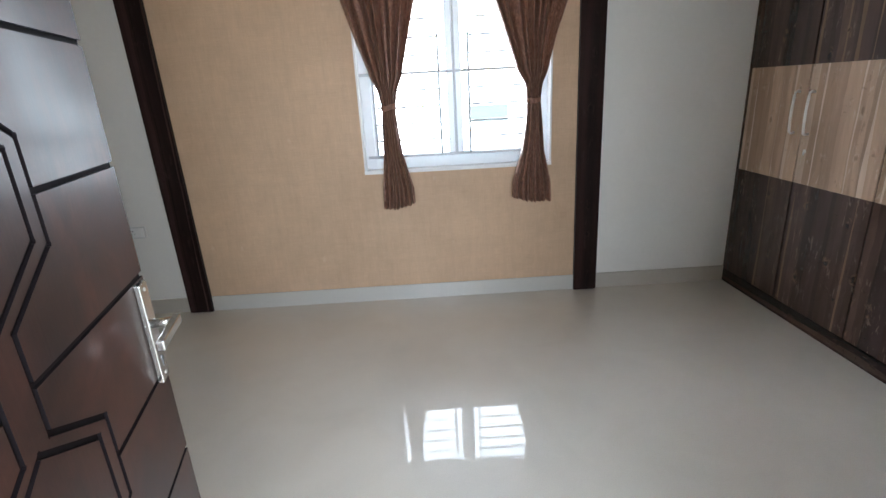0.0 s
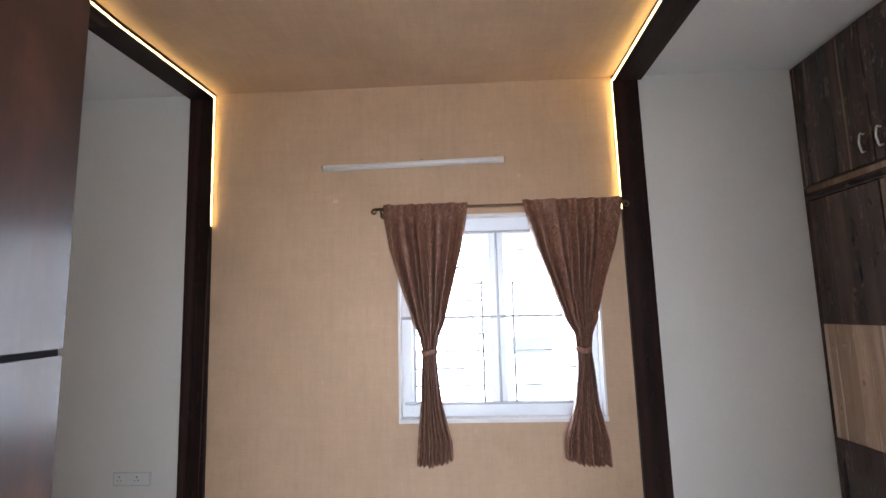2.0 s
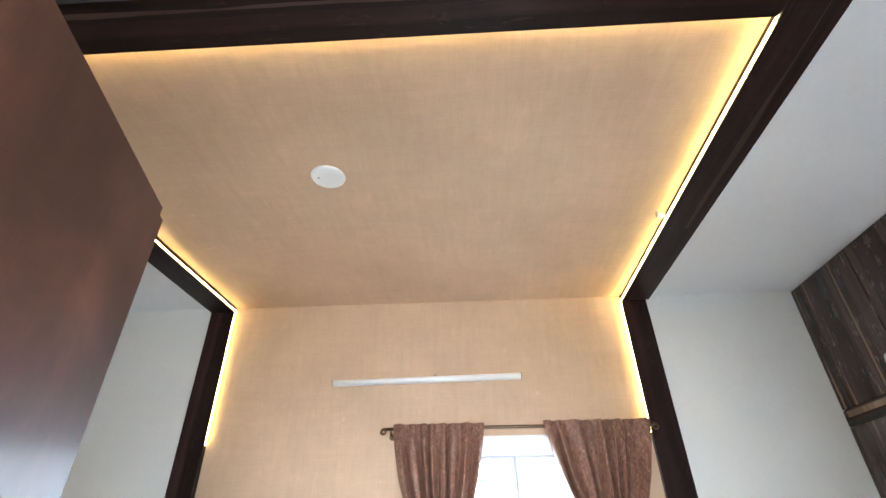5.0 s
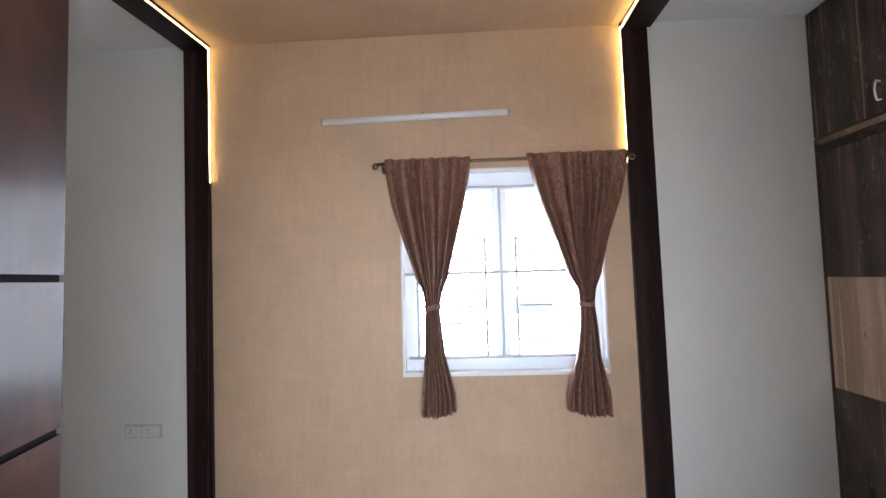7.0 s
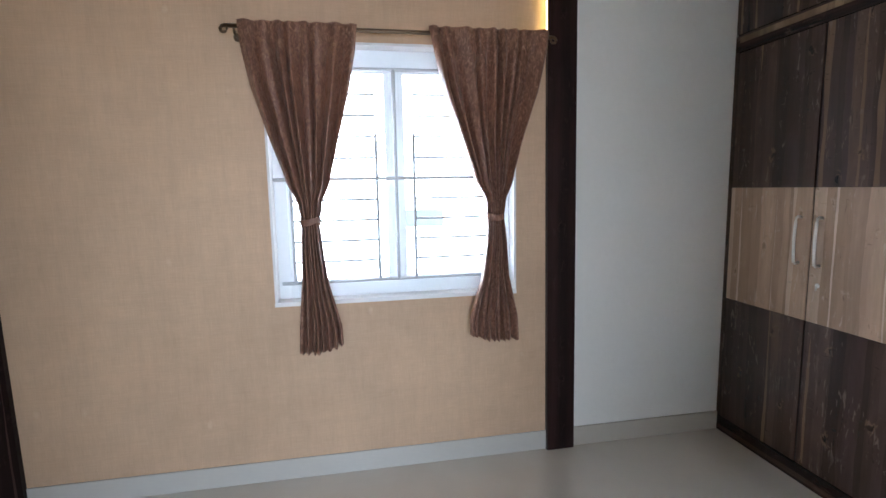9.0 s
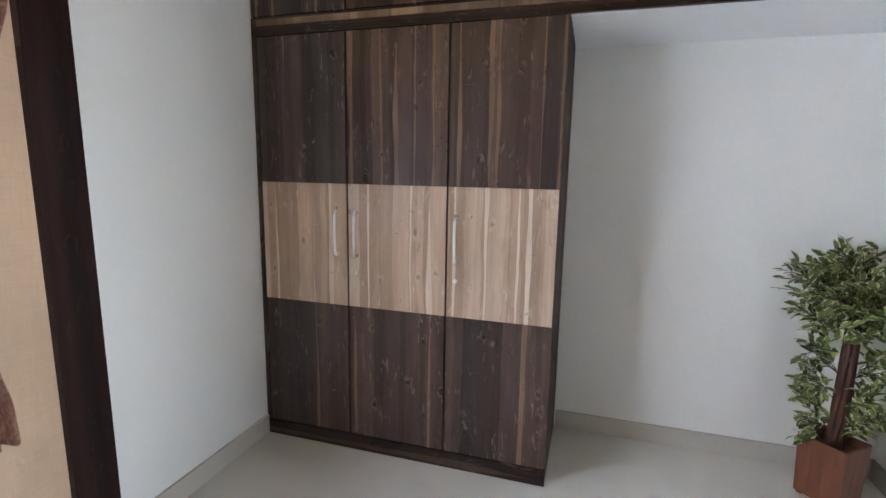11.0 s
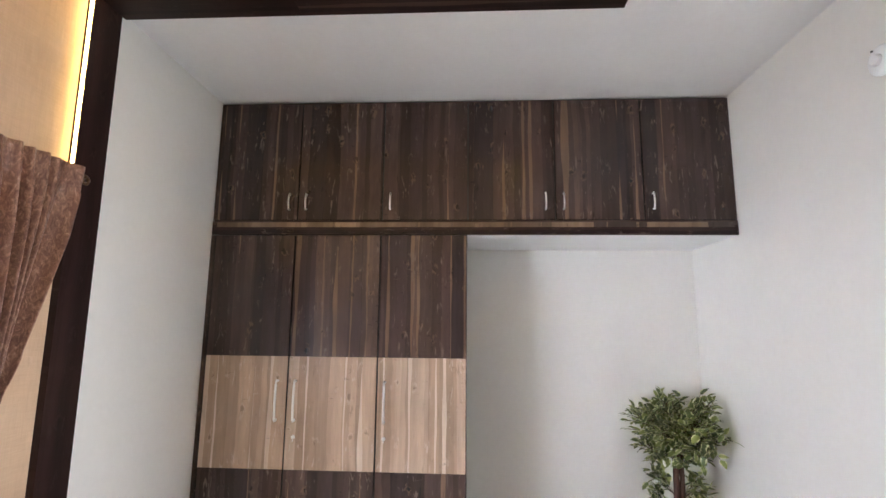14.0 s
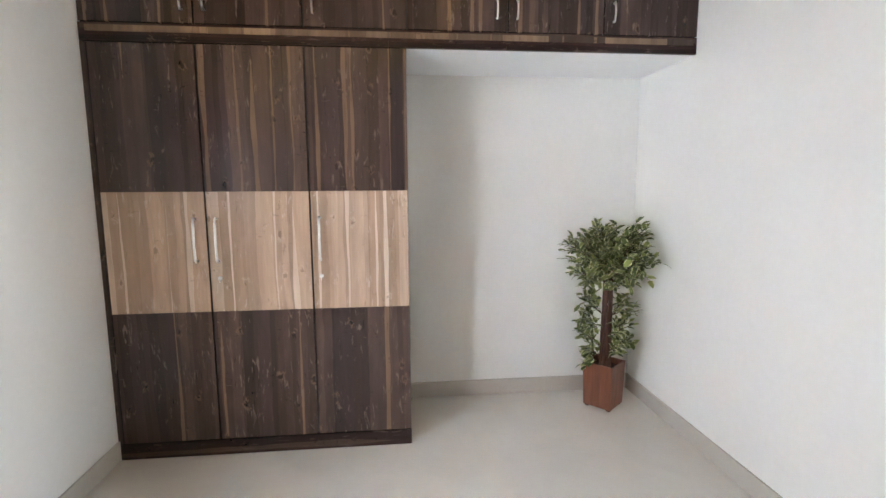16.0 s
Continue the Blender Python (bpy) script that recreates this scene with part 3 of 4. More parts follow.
def grille():
    ob = thing("window_grille", "grey painted steel window grille with close horizontal bars", "grille")
    y = NORTH + 0.066
    r = 0.008
    x0, x1 = WX0 + 0.03, WX1 - 0.03
    zb, zt = 0.982, 2.012

    def bar(a, b, radius=r):
        part("bar", tube(bmesh.new(), (a, b), radius, 8), M_GRILLE, ob)

    bar((x0, y, zb), (x1, y, zb), 0.009)
    bar((x0, y, zt), (x1, y, zt), 0.009)
    bar((WX0 + 0.012, y, 1.49), (WX1 - 0.012, y, 1.49), 0.009)
    for x in (-0.225, 0.19, 0.377, 0.79):
        bar((x, y, zb), (x, y, 1.71 if 0 < x < 0.5 else 1.49))
    bar((0.285, y - 0.002, zb), (0.285, y - 0.002, zt), 0.009)
    z = zb + 0.1015
    while z < zt - 0.05:
        if abs(z - 1.49) > 0.03:
            bar((-0.225, y, z), (0.19, y, z), 0.0062)
            bar((0.377, y, z), (0.79, y, z), 0.0062)
        z += 0.1015
    for x in (x0 + 0.01, x1 - 0.01):
        for z in (zb, zt):
            part("lug", box(x - 0.012, x + 0.012, y - 0.006, NORTH + 0.079, z - 0.008, z + 0.008, 0.001), M_GRILLE, ob)
    return ob


window()
grille()
bm = bmesh.new()
arc = [(0.3 + 5.0 * math.cos(a), NORTH + 0.2 + 5.0 * math.sin(a)) for a in (math.pi * k / 32 for k in range(33))]
rows = [[bm.verts.new((x, y, z)) for x, y in arc] for z in (-2.5, 6.0)]
for k in range(32):
    bm.faces.new((rows[0][k], rows[0][k + 1], rows[1][k + 1], rows[1][k]))
tagged(mesh_object("backdrop", bm, M_BACKDROP), "hazy white daylight outside the window", "backdrop", kind="structure")
structure("ground", box(-60, 60, NORTH + 0.16, 90, -0.6, -0.5), M_SKIRT, "pale ground outside the window", "ground")


# ---- wardrobe with loft cabinets ----
def d_handle(parent, y, z0, z1, reach=0.030, radius=0.0068):
    """A chrome bow handle on two feet."""
    x = FRONT
    zz = [z0 + 0.03 + (z1 - z0 - 0.06) * k / 6 for k in range(7)]
    low = [(x, y, z0 + 0.012), (x - 0.018, y, z0 + 0.008), (x - reach + 0.002, y, z0 + 0.016)]
    high = [(x - reach + 0.002, y, z1 - 0.016), (x - 0.018, y, z1 - 0.008), (x, y, z1 - 0.012)]
    mid = [(x - reach - 0.004 * math.sin(math.pi * k / 6), y, z) for k, z in enumerate(zz)]
    return part("handle", tube(bmesh.new(), low + mid + high, radius, 10), M_CHROME, parent, "chrome bow handle")


def wardrobe():
    ob = thing("wardrobe", "tall dark plank-laminate wardrobe with a pale wood middle band", "wardrobe", (FRONT, 2.59, 0))
    ob.matrix_world = Matrix.Identity(4)
    y0, y1 = 1.832, NORTH - 0.002
    part("body", box(FRONT + 0.020, EAST - 0.001, y0 + 0.001, y1, 0.0, 2.118, 0.001), M_WOOD_SIDE, ob)
    part("plinth", box(FRONT, FRONT + 0.019, y0, y1, 0.0, 0.086, 0.001), M_PLINTH, ob)
    part("filler_strip", box(FRONT + 0.002, FRONT + 0.019, 3.347, y1, 0.088, 2.118, 0.001), M_WOOD_EAST, ob)
    edges = (y0, 2.338, 2.853, 3.346)
    # added dark strips paint the shade behind the door gaps
    for y in edges[1:]:
        part("shadow_gap", box(FRONT + 0.0192, FRONT + 0.0198, y - 0.012, y + 0.012, 0.088, 2.117), M_GAP_SHADE, ob, "dark strip painted as the shade between two doors")
    for i, (a, b) in enumerate(zip(edges, edges[1:])):
        a, b = a + 0.0045, b - 0.0045
        # the backing is coloured dark to deepen the shade at the door edges
        door = part("door", box(FRONT + 0.006, FRONT + 0.019, a + 0.001, b - 0.001, 0.09, 2.116), M_GAP_SHADE, ob)
        part("lower_panel", box(FRONT, FRONT + 0.0055, a, b, 0.09, 0.790, 0.001), M_WOOD_EAST, door)
        part("middle_panel", box(FRONT - 0.0015, FRONT + 0.0055, a, b, 0.791, 1.408, 0.001), M_PALE_EAST, door, "pale wood-grain laminate band")
        part("upper_panel", box(FRONT, FRONT + 0.0055, a, b, 1.409, 2.116, 0.001), M_WOOD_EAST, door)
        y = (2.292, 2.803, 2.908)[i]
        d_handle(door, y, 1.045, 1.283)
        if i != 2:
            lock = tube(bmesh.new(), ((FRONT, y, 0.966), (FRONT - 0.004, y, 0.966), (FRONT - 0.0045, y, 0.966)), [0.011, 0.011, 0.007], 14)
            block(lock, FRONT - 0.012, FRONT - 0.004, y - 0.0015, y + 0.0015, 0.945, 0.966)
            part("lock", lock, M_CHROME, door, "small chrome lock")
    return ob


def loft():
    ob = thing("loft_cabinet", "row of dark plank-laminate overhead cupboards under the ceiling", "cabinet", (FRONT, 1.8, 2.12))
    ob.matrix_world = Matrix.Identity(4)
    y0, y1 = SOUTH + 0.001, NORTH - 0.002
    part("body", box(FRONT + 0.02, EAST - 0.001, y0, y1, 2.132, TOP - 0.002, 0.001), M_WOOD_SIDE, ob)
    part("bottom_board", box(FRONT + 0.021, EAST - 0.001, y0, 1.830, 2.1195, 2.1315), M_WHITE, ob, "white laminate underside")
    fascia = part("fascia", box(FRONT + 0.002, FRONT + 0.019, y0, y1, 2.121, 2.207, 0.001), M_PLINTH, ob)
    part("edge_strip", box(FRONT - 0.001, FRONT + 0.0018, y0 + 0.02, y1 - 0.03, 2.166, 2.196), M_PALE_EDGE, fascia, "brown-gold wood-grain strip")
    edges = (y0, 0.801, 1.313, 1.826, 2.336, 2.850, y1)
    spots = (0.751, 1.265, 1.370, 2.288, 2.798, 2.901)
    # same painted shade strips behind the gaps of the overhead doors
    for y in edges[1:-1]:
        part("shadow_gap", box(FRONT + 0.0192, FRONT + 0.0198, y - 0.012, y + 0.012, 2.209, TOP - 0.012), M_GAP_SHADE, ob, "dark strip painted as the shade between two doors")
    for (a, b), y in zip(zip(edges, edges[1:]), spots):
        door = part("door", box(FRONT, FRONT + 0.019, a + 0.004, b - 0.004, 2.211, TOP - 0.014, 0.0015), M_WOOD_EAST, ob)
        d_handle(door, y, 2.262, 2.376, 0.024, 0.0048)
    return ob


EDGE = [(0.0, (0.1250, 0.0825, 0.0562)), (0.35, (0.2125, 0.1375, 0.0900)), (0.6, (0.0688, 0.0450, 0.0350)), (0.72, (0.1750, 0.1125, 0.0750)), (0.9, (0.3000, 0.2000, 0.1250))]
M_PALE_EDGE = laminate("brown_gold_edge_laminate", EDGE, 1, 2, boards=3.0)
wardrobe()
loft()


# ---- room door ----
def groove(bm, a, b, width=0.009, depth=0.005):
    """A cutter bar between two places on the leaf's face (along, up)."""
    a, b = Vector((a[0], 0, a[1])), Vector((b[0], 0, b[1]))
    d = (b - a).normalized()
    n = Vector((-d.z, 0, d.x)) * width / 2
    a, b = a - d * width * 0.5, b + d * width * 0.5
    low = [bm.verts.new(p + Vector((0, -depth, 0))) for p in (a - n, a + n, b + n, b - n)]
    high = [bm.verts.new(p + Vector((0, 0.004, 0))) for p in (a - n, a + n, b + n, b - n)]
    bm.faces.new(low)
    bm.faces.new(high[::-1])
    for k in range(4):
        bm.faces.new((low[k], high[k], high[(k + 1) % 4], low[(k + 1) % 4]))


LEAF_W, LEAF_TOP = 0.80, 2.0


def grooved_leaf():
    leaf = box(0, LEAF_W, -0.035, 0, 0.006, LEAF_TOP)
    top = [e for e in leaf.edges if all(v.co.x < 0.003 and v.co.z > LEAF_TOP - 0.003 for v in e.verts) and abs(e.verts[0].co.y - e.verts[1].co.y) > 0.02]
    bmesh.ops.bevel(leaf, geom=top[:1], offset=0.014, segments=4, affect="EDGES")
    base = mesh_object("leaf", leaf, M_DOOR)
    mid = LEAF_W / 2
    lines = []
    for side in (-1, 1):
        def at(s, z):
            return (mid + side * s, z)
        edge = mid + 0.01
        for z, s in ((1.477, 0.028), (1.291, 0.143), (1.096, 0.028), (0.906, 0.148), (0.720, 0.028)):
            lines.append((at(s, z), at(edge, z)))
        for zc, w, half in ((1.291, 0.143, 0.064), (0.906, 0.148, 0.068)):
            up, down = zc + 0.130, zc - 0.130
            lines += [(at(w, zc - half), at(w, zc + half)), (at(w, zc + half), at(0.028, up)), (at(w, zc - half), at(0.028, down))]
            lines += [(at(w - 0.03, zc - half + 0.012), at(w - 0.03, zc + half - 0.012)),
                      (at(w - 0.03, zc + half - 0.012), at(0.0, up - 0.008)), (at(w - 0.03, zc - half + 0.012), at(0.0, down + 0.008))]
        lines += [(at(0.028, 1.421), at(0.028, 1.477)), (at(0.028, 1.161), at(0.028, 1.036)), (at(0.028, 0.776), at(0.028, 0.720))]
    lines.append(((mid - 0.028, 1.477), (mid + 0.028, 1.477)))
    lines.append(((mid - 0.028, 0.720), (mid + 0.028, 0.720)))
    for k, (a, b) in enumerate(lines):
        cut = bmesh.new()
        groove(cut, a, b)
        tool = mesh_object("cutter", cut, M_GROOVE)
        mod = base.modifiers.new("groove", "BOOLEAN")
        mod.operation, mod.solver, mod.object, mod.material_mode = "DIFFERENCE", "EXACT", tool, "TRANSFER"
    deps = bpy.context.evaluated_depsgraph_get()
    deps.update()
    data = bpy.data.meshes.new_from_object(base.evaluated_get(deps))
    data.name = "leaf"
    tools = [m.object for m in base.modifiers]
    base.modifiers.clear()
    base.data = data
    for tool in tools:
        bpy.data.objects.remove(tool)
    return base


def room_door():
    ob = thing("door_1", "open reddish-brown wooden door with dark carved geometric grooves", "door", kind="structure")
    ob.matrix_world = pose(-0.423, 1.062, 0, 0, 0, -77)
    leaf = grooved_leaf()
    leaf.parent = ob
    plate = box(0.021, 0.057, 0.0005, 0.011, 0.902, 1.090, 0.002)
    h = part("door_handle", plate, M_STEEL, ob, "satin steel lever handle on a long plate")
    part("lever", lever_bar(), M_STEEL, h)
    key = tube(bmesh.new(), ((0.039, 0.010, 0.944), (0.039, 0.0125, 0.944)), 0.005, 12)
    block(key, 0.0375, 0.0405, 0.010, 0.0122, 0.928, 0.944)
    part("keyhole", key, M_GREY_HOLES, h, "dark keyhole")
    for z in (0.914, 1.078):
        part("screw", tube(bmesh.new(), ((0.039, 0.0105, z), (0.039, 0.0122, z)), 0.0035, 10), M_CHROME, h)
    for z in (0.25, 1.0, 1.75):
        part("hinge", tube(bmesh.new(), ((LEAF_W + 0.006, -0.002, z - 0.05), (LEAF_W + 0.006, -0.002, z + 0.05)), 0.006, 10), M_STEEL, ob)
    return ob


def lever_bar():
    bm = tube(bmesh.new(), ((0.039, 0.010, 1.012), (0.039, 0.046, 1.012)), 0.008, 12)
    block(bm, 0.030, 0.140, 0.042, 0.055, 1.004, 1.020, 0.002)
    return bm


room_door()
bm = bmesh.new()
for x0, x1, z0, z1 in ((DX0 - 0.06, DX0, 0, DTOP + 0.06), (DX1, DX1 + 0.06, 0, DTOP + 0.06), (DX0, DX1, DTOP, DTOP + 0.06)):
    block(bm, x0, x1, SOUTH - 0.14, SOUTH + 0.012, z0, z1, 0.003)
structure("door_frame", bm, M_DOOR, "reddish-brown wooden door frame", "door frame")


# ---- curtains ----
def curtain(profile, seed, pleats):
    """A gathered curtain: profile rows are height, left edge, right edge, fold depth; a tie draws it in."""
    rnd = random.Random(seed)
    cols, rows = 220, 110
    top, base = profile[0][0], profile[-1][0]
    waves = [(rnd.uniform(0, 6.28), rnd.uniform(0.7, 1.25)) for _ in range(4)]

    def row(z):
        for (za, la, ra, da, _), (zb, lb, rb, db, _) in zip(profile, profile[1:]):
            if zb <= z <= za:
                k = (za - z) / (za - zb)
                k = k * k * (3 - 2 * k) if zb < 1.4 and za > 1.29 else k
                return la + (lb - la) * k, ra + (rb - ra) * k, da + (db - da) * k
        return profile[-1][1:4]

    bm = bmesh.new()
    grid = []
    for j in range(rows + 1):
        t = j / rows
        line = []
        for i in range(cols + 1):
            s = i / cols
            hem = base + 0.07 * (profile[-1][4] * (s - 0.5)) + 0.004 * math.sin(6.28 * pleats * s + 1) - 0.018 * math.sin(math.pi * s)
            z = top + (hem - top) * t
            left, right, deep = row(max(z, base))
            ph = 6.2832 * pleats * s + 0.8 * math.sin(2.1 * z + waves[0][0]) + 1.5 * math.sin(9 * s + waves[1][0]) + 2.6 * noise.noise((s * 5.3, z * 0.7, seed * 1.3))
            fold = -1.25 + 2.3 * abs(math.sin(ph / 2)) + 0.22 * math.sin(1.7 * ph + waves[2][0] + 2.0 * z) + 0.25 * math.sin(0.37 * ph + waves[3][0])
            fold *= 0.62 + 0.9 * noise.noise((s * 3.1 + seed, z * 0.9, seed * 0.7)) ** 2 + 0.35 * math.sin(2.1 * s * 3.14 + waves[1][0]) ** 2
            pinch = 0.35 + 0.65 * min(1.0, abs(z - 1.295) / 0.12)
            depth = 1.15 * deep * fold * pinch
            if z > top - 0.10:
                sharp = abs(math.sin(ph * 0.5)) ** 3
                depth = 0.012 * sharp + 0.3 * depth
            lift = 0.002 * math.sin(ph * 0.5 + 0.6) if j == 0 else 0
            x = left + (right - left) * (s + 0.012 * math.sin(ph * 0.5))
            line.append(bm.verts.new((x, 3.285 - depth, z + lift)))
        grid.append(line)
    for a, b in zip(grid, grid[1:]):
        for i in range(cols):
            f = bm.faces.new((a[i], a[i + 1], b[i + 1], b[i]))
            f.smooth = True
    return bm


def hung_curtain(profile, seed, pleats, label):
    ob = thing("curtain", label, "curtain", group="pair of curtains at the window")
    cloth = part("cloth", curtain(profile, seed, pleats), M_CURTAIN, ob)
    mod = cloth.modifiers.new("thickness", "SOLIDIFY")
    mod.thickness, mod.offset = 0.003, 0
    z, l, r = [(p[0], p[1], p[2]) for p in profile if abs(p[0] - 1.295) < 0.02][0]
    band = bmesh.new()
    c, w = (l + r) / 2, (r - l) / 2 + 0.002
    ring = []
    for k in range(28):
        a = 2 * math.pi * k / 28
        x, y = c + w * math.cos(a), 3.285 + 0.033 * math.sin(a)
        ring.append([band.verts.new((x, y, z + dz + 0.006 * math.sin(2 * a + seed))) for dz in (-0.016, -0.008, 0.0, 0.008, 0.016)])
    for k in range(28):
        for q in range(4):
            f = band.faces.new((ring[k][q], ring[(k + 1) % 28][q], ring[(k + 1) % 28][q + 1], ring[k][q + 1]))
            f.smooth = True
    tie = part("tie_band", band, M_CURTAIN, ob, "bronze-brown fabric tie-back")
    mod = tie.modifiers.new("thickness", "SOLIDIFY")
    mod.thickness, mod.offset = 0.004, 1
    return ob


LEFT = [(2.168, -0.392, 0.120, 0.010, 0), (2.06, -0.383, 0.108, 0.018, 0), (1.90, -0.355, 0.078, 0.024, 0), (1.67, -0.288, 0.020, 0.028, 0), (1.50, -0.230, -0.025, 0.020, 0),
        (1.36, -0.178, -0.072, 0.022, 0), (1.295, -0.166, -0.086, 0.024, 0), (1.20, -0.172, -0.078, 0.024, 0), (1.00, -0.180, -0.055, 0.022, 0), (0.80, -0.200, -0.004, 0.020, 0), (0.690, -0.206, 0.000, 0.020, 0.45)]
RIGHT = [(2.172, 0.440, 1.020, 0.010, 0), (2.06, 0.465, 1.005, 0.018, 0), (1.90, 0.500, 0.965, 0.024, 0), (1.67, 0.582, 0.882, 0.028, 0), (1.50, 0.645, 0.838, 0.020, 0),
         (1.36, 0.706, 0.797, 0.022, 0), (1.295, 0.713, 0.792, 0.024, 0), (1.20, 0.708, 0.797, 0.024, 0), (1.00, 0.680, 0.812, 0.022, 0), (0.80, 0.620, 0.858, 0.020, 0), (0.685, 0.618, 0.866, 0.020, -0.5)]
hung_curtain(LEFT, 3, 8, "bronze-brown crushed curtain tied back, hanging from a bronze rod")
hung_curtain(RIGHT, 8, 9, "bronze-brown crushed curtain tied back, hem slightly raised, beside the dark post")


def curtain_rod():
    ob = thing("curtain_rod", "antique bronze curtain rod with curled finials above the window", "curtain rod")
    y, z = 3.298, 2.147
    part("rod", tube(bmesh.new(), ((-0.43, y, z), (1.035, y, z)), 0.009, 12), M_BRONZE, ob)
    for x, s in ((-0.43, -1), (1.035, 1)):
        pts = [(x + s * 0.004 * k, y, z) for k in range(4)]
        r = 0.020
        for k in range(15):
            a = math.pi / 2 - k * 0.38
            pts.append((x + s * (0.014 + r * math.cos(a)), y, z - r + r * math.sin(a)))
            r *= 0.95
        part("finial", tube(bmesh.new(), pts, [0.009] * 4 + [0.008 - 0.0003 * k for k in range(15)], 10), M_BRONZE, ob, "curled bronze finial")
    for x in (-0.405, 1.0):
        b = tube(bmesh.new(), ((x, NORTH - 0.004, z - 0.03), (x, NORTH - 0.010, z - 0.03)), 0.018, 16)
        tube(b, ((x, NORTH - 0.008, z - 0.03), (x, y + 0.012, z - 0.028), (x, y, z - 0.012)), 0.006, 8)
        part("bracket", b, M_BRONZE, ob)
    return ob


curtain_rod()


# ---- small fixtures ----
def tube_light():
    ob = thing("tube_light", "slim white unlit tube-light batten fixed slightly askew on the wallpaper", "tube light")
    ob.matrix_world = Matrix.Translation((-0.213, NORTH - 0.004, 2.440)) @ Matrix.Rotation(radians(-0.9), 4, "Y")
    part("batten", box(-0.565, 0.565, -0.030, 0, -0.016, 0.016, 0.004), M_PLASTIC, ob)
    for x0, x1 in ((-0.572, -0.565), (0.565, 0.572)):
        part("end_cap", box(x0, x1, -0.031, 0, -0.017, 0.017, 0.002), M_STEEL, ob, "grey plastic end cap")
    part("diffuser", tube(bmesh.new(), ((-0.56, -0.030, 0), (0.56, -0.030, 0)), 0.012, 14), M_WHITE, ob)
    part("screw", box(0.048, 0.056, -0.008, 0.0, 0.019, 0.034, 0.001), M_GREY_HOLES, ob, "dark wall screw above the batten")
    return ob


def ceiling_cap():
    ob = thing("ceiling_plate", "round white plastic cover plate on the papered ceiling", "cover plate", (-0.545, 2.085, TOP - 0.004))
    bm = bmesh.new()
    prof = [(0.0, -0.012), (0.045, -0.0115), (0.066, -0.009), (0.073, -0.004), (0.075, 0.0)]
    ringz = [[bm.verts.new((r * math.cos(a), r * math.sin(a), z)) for a in (2 * math.pi * k / 40 for k in range(40))] for r, z in prof[1:]]
    top = bm.verts.new((0, 0, prof[0][1]))
    for k in range(40):
        bm.faces.new((top, ringz[0][k], ringz[0][(k + 1) % 40])).smooth = True
        for a, b in zip(ringz, ringz[1:]):
            bm.faces.new((a[k], b[k], b[(k + 1) % 40], a[(k + 1) % 40])).smooth = True
    part("plate", bm, M_PLASTIC, ob)
    part("screw", tube(bmesh.new(), ((-0.038, -0.010, -0.0105), (-0.038, -0.010, -0.0135)), 0.004, 10), M_GREY_HOLES, ob, "dark screw")
    return ob


def switch_plate():
    ob = thing("switch_plate", "white wall socket plate with two switches, low on the white wall", "socket", (-1.908, NORTH, 0.588))
    part("plate", box(-0.115, 0.115, -0.010, 0, -0.040, 0.040, 0.004), M_GREY_PLASTIC, ob)
    for x0, x1, tilt in ((-0.106, -0.040, 0), (-0.036, -0.004, 1), (0.000, 0.066, 0), (0.070, 0.104, 1)):
        part("module", box(x0, x1, -0.0135 - 0.002 * tilt, -0.0095, -0.031, 0.031, 0.0015), M_PLASTIC, ob)
    for c in (-0.073, 0.033):
        holes = bmesh.new()
        for dx, dz, r in ((0, 0.012, 0.0045), (-0.010, -0.008, 0.0035), (0.010, -0.008, 0.0035)):
            tube(holes, ((c + dx, -0.0130, dz), (c + dx, -0.0142, dz)), r, 10)
        part("socket_holes", holes, M_GREY_HOLES, ob, "dark socket holes")
    return ob


def bulb_holder():
    ob = thing("wall_lamp", "small round white wall lamp base high on the wall", "wall lamp", (1.075, SOUTH, 2.588))
    bm = tube(bmesh.new(), ((0, 0, 0), (0, 0.012, 0), (0, 0.020, 0), (0, 0.024, 0)), [0.058, 0.058, 0.050, 0.030], 28)
    part("base", bm, M_WHITE, ob)
    part("socket", tube(bmesh.new(), ((0, 0.022, 0), (0, 0.036, 0.0), (0, 0.040, 0.0)), [0.022, 0.022, 0.018], 20), M_WHITE, ob)
    part("screw", tube(bmesh.new(), ((0.02, 0.020, 0.045), (0.02, 0.026, 0.045)), 0.004, 10), M_GREY_HOLES, ob, "dark screw")
    return ob


def low_cabinet():
    ob = thing("low_cabinet", "low dark brown wooden cabinet standing against the white wall", "cabinet", (-2.86, 3.12, 0))
    part("body", box(-0.20, 0.20, -0.20, 0.235, 0.0, 0.585, 0.003), M_PORTAL_UP, ob)
    part("top_board", box(-0.205, 0.205, -0.205, 0.235, 0.587, 0.605, 0.003), M_PORTAL_UP, ob)
    return ob


tube_light()
ceiling_cap()
switch_plate()
bulb_holder()
low_cabinet()


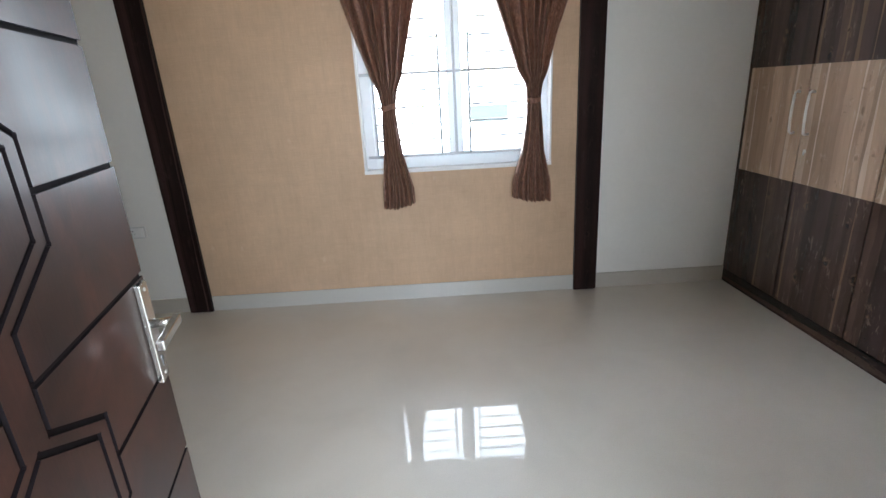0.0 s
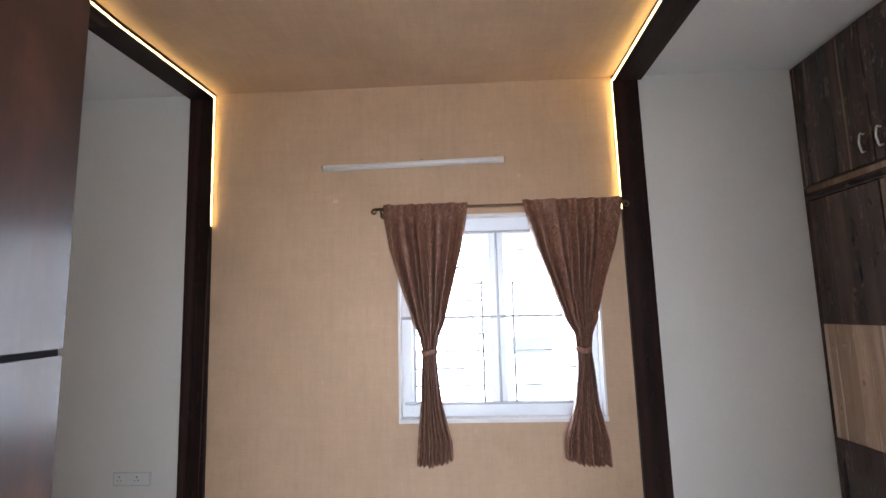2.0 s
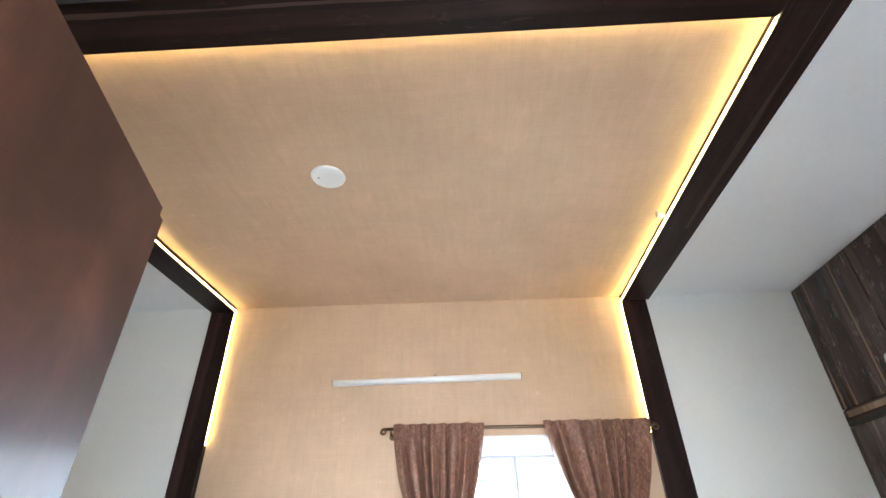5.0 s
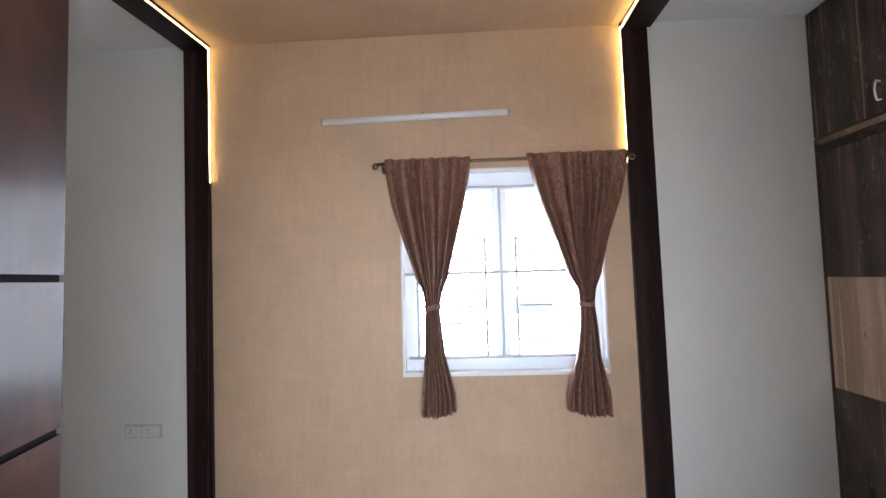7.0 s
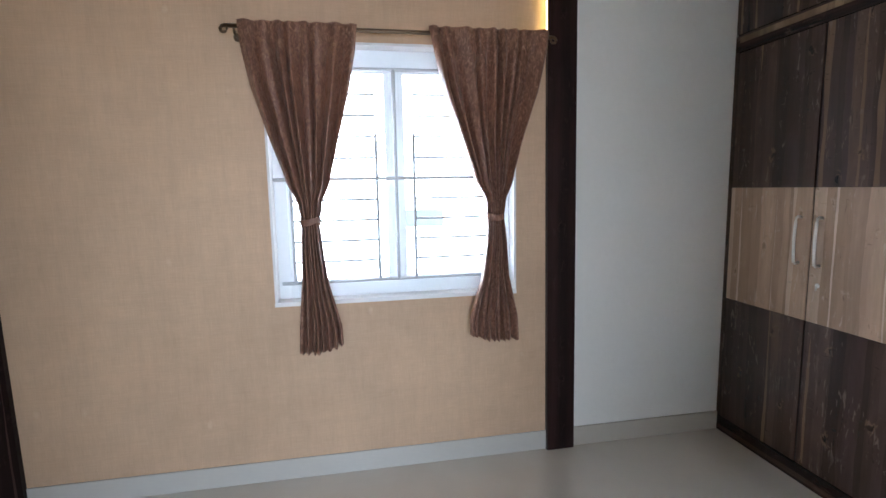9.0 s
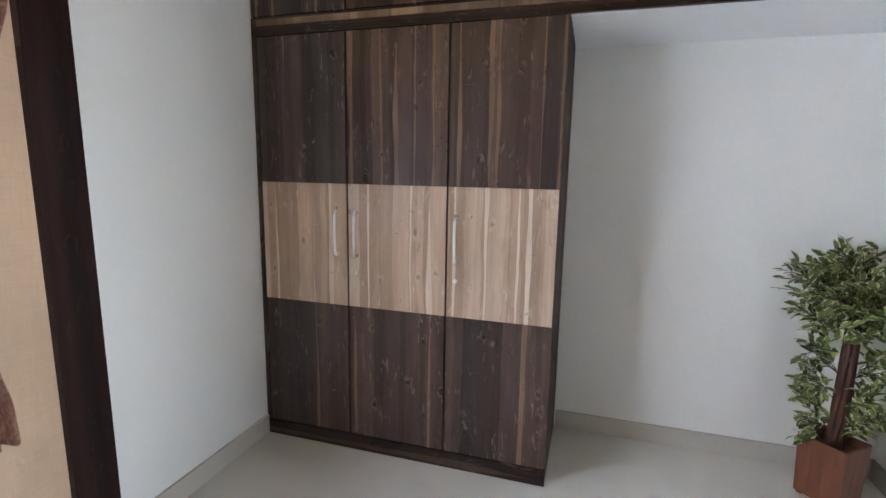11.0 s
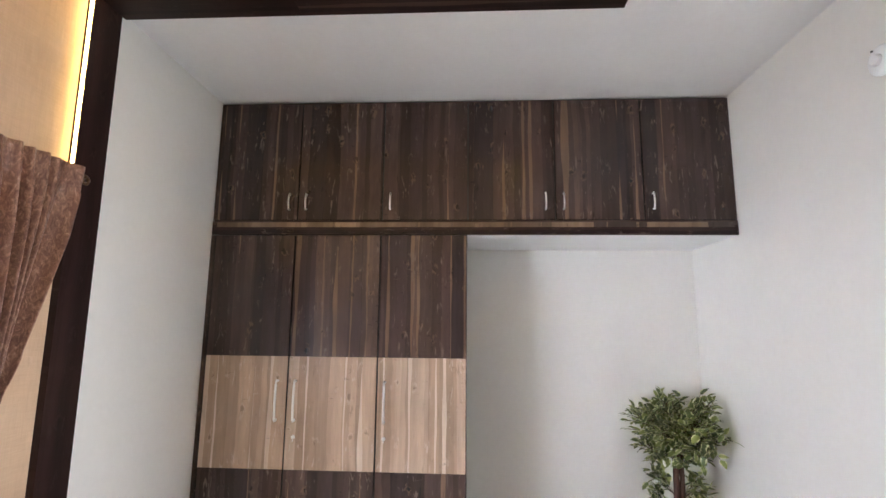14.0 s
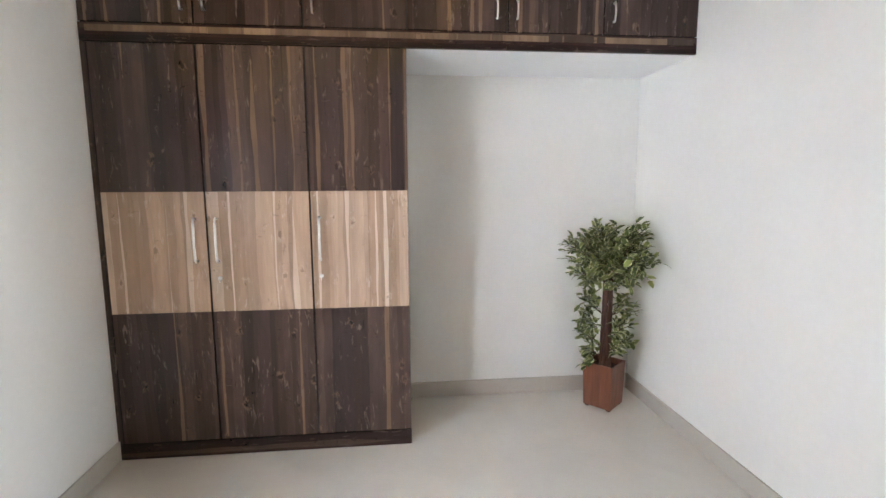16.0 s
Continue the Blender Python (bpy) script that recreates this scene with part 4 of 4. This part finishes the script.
# ---- potted plant ----
def potted_plant():
    ob = thing("potted_plant", "artificial ficus with variegated leaves in a square reddish-brown wooden pot", "plant", (2.468, 0.566, 0))
    ob.rotation_euler = (0, 0, radians(41))
    rnd = random.Random(21)
    pot = bmesh.new()
    w0, w1, wall, h = 0.092, 0.100, 0.012, 0.298

    def ring(w, z):
        return [pot.verts.new((sx * w, sy * w, z)) for sx, sy in ((-1, -1), (1, -1), (1, 1), (-1, 1))]

    rings = [ring(w0, 0.012), ring(w1, h), ring(w1 - wall, h), ring(w1 - wall - 0.004, h - 0.045)]
    pot.faces.new(rings[0][::-1])
    for a, b in zip(rings, rings[1:]):
        for k in range(4):
            pot.faces.new((a[k], a[(k + 1) % 4], b[(k + 1) % 4], b[k]))
    pot.faces.new(rings[-1])
    bmesh.ops.bevel(pot, geom=[e for e in pot.edges], offset=0.002, segments=2, affect="EDGES")
    part("pot", pot, M_POT, ob)
    for sx in (-1, 1):
        for sy in (-1, 1):
            part("foot", box(sx * 0.072 - 0.012, sx * 0.072 + 0.012, sy * 0.072 - 0.012, sy * 0.072 + 0.012, 0, 0.013, 0.002), M_BARK, ob)
    soil = bmesh.new()
    bmesh.ops.create_grid(soil, x_segments=14, y_segments=14, size=0.084, matrix=Matrix.Translation((0, 0, 0.262)))
    for v in soil.verts:
        v.co.z += rnd.uniform(-0.004, 0.006)
    bmesh.ops.solidify(soil, geom=soil.faces[:], thickness=0.006)
    part("soil", soil, M_BARK, ob, "dark brown dry moss filling")
    for k in range(7):
        a = 2 * math.pi * k / 7
        r0, r1 = rnd.uniform(0.012, 0.032), rnd.uniform(0.012, 0.030)
        pts = []
        for q in range(9):
            t = q / 8
            tw = a + 1.3 * t
            rr = r0 + (r1 - r0) * t
            pts.append((rr * math.cos(tw) - 0.006 * t, rr * math.sin(tw) + 0.004 * t, 0.25 + 0.62 * t))
        part("stem", tube(bmesh.new(), pts, [0.0135 - 0.005 * q / 8 for q in range(9)], 8), M_BARK, ob)
    # twigs carry the leaves; lobes of the crown: along the corner's diagonal, out of the corner, up, radius, twigs
    across, outward = Vector((-0.38, -0.92, 0)), Vector((-0.92, 0.38, 0))
    lobes = [(-0.16, 0.02, 1.02, 0.130, 34), (-0.02, 0.07, 1.00, 0.150, 42), (0.12, 0.05, 1.01, 0.140, 38), (0.20, 0.13, 0.96, 0.100, 18),
             (0.04, 0.03, 1.10, 0.100, 22), (-0.07, 0.00, 1.12, 0.080, 14), (0.16, 0.02, 1.12, 0.080, 14), (-0.05, 0.00, 1.17, 0.040, 5), (0.17, 0.03, 1.17, 0.042, 5),
             (-0.23, 0.02, 1.06, 0.065, 10), (-0.14, 0.03, 0.87, 0.085, 15), (-0.01, 0.07, 0.87, 0.095, 18), (0.14, 0.05, 0.86, 0.085, 15),
             (-0.11, 0.04, 0.70, 0.065, 10), (0.11, 0.04, 0.69, 0.070, 11), (-0.11, 0.05, 0.58, 0.070, 11), (-0.12, 0.05, 0.48, 0.062, 8), (-0.10, 0.05, 0.39, 0.052, 6),
             (0.11, 0.04, 0.54, 0.070, 11), (0.12, 0.04, 0.46, 0.065, 9), (0.08, 0.06, 0.40, 0.042, 5), (-0.11, 0.07, 0.32, 0.045, 6)]
    turned = Matrix.Rotation(radians(-41), 3, "Z")
    twigs = bmesh.new()
    verts, faces, uvs = [], [], []

    def leaf(p, way, size):
        way = way.normalized()
        side = way.cross(Vector((rnd.uniform(-0.5, 0.5), rnd.uniform(-0.5, 0.5), 1))).normalized()
        up = side.cross(way)
        w = size * rnd.uniform(0.28, 0.37)
        k = len(verts)
        shape = ((0, 0, 0), (0.3, 1, 0.18), (0.62, 0.85, 0.15), (1.0, 0, -0.14), (0.62, -0.85, 0.15), (0.3, -1, 0.18), (0.5, 0, 0.0))
        for l, s, u in shape:
            verts.append(p + way * size * l + side * w * s + up * (u * w - 0.16 * size * l * l))
            uvs.append((0.5 + 0.5 * s, l))
        for f in ((0, 1, 6), (1, 2, 6), (2, 3, 6), (3, 4, 6), (4, 5, 6), (5, 0, 6)):
            faces.append(tuple(k + q for q in f))

    for right, out_of, z, r, n in lobes:
        c = turned @ (across * right + outward * out_of + Vector((0, 0, z)))
        root = Vector((0, 0, min(max(c.z - 0.12, 0.3), 0.84)))
        for _ in range(n):
            d = Vector((rnd.gauss(0, 1), rnd.gauss(0, 1), rnd.gauss(0, 0.8))).normalized()
            tip = c + d * r * rnd.uniform(0.55, 1.1)
            start = root.lerp(c, rnd.uniform(0.2, 0.9))
            bend = start.lerp(tip, 0.5) + Vector((0, 0, 0.02))
            tube(twigs, (start, bend, tip), [0.0022, 0.0016, 0.001], 5)
            out = (tip - start).normalized()
            for q in range(6):
                t = 0.3 + 0.7 * q / 5
                p = start.lerp(bend, t * 2) if t < 0.5 else bend.lerp(tip, t * 2 - 1)
                way = out + 0.75 * Vector((rnd.gauss(0, 1), rnd.gauss(0, 1), rnd.gauss(0, 0.7)))
                leaf(p, way, rnd.uniform(0.042, 0.066))
    tagged(part("branching", twigs, M_BARK, ob), kind="stuff")
    # keep leaves on the room's side of the two corner walls
    turn = Matrix.Rotation(radians(41), 3, "Z")
    back = Matrix.Rotation(radians(-41), 3, "Z")
    for i, v in enumerate(verts):
        w = turn @ v + Vector((2.468, 0.566, 0))
        w.x, w.y = min(w.x, EAST - 0.01), max(w.y, SOUTH + 0.012)
        verts[i] = back @ (w - Vector((2.468, 0.566, 0)))
    data = bpy.data.meshes.new("crown")
    data.from_pydata(verts, [], faces)
    layer = data.uv_layers.new(name="leaf")
    for loop in data.loops:
        layer.data[loop.index].uv = uvs[loop.vertex_index]
    data.materials.append(M_LEAF)
    crown = new("crown", data)
    crown.parent = ob
    tagged(crown, "dense green leaves with cream margins", kind="stuff")
    return ob


potted_plant()
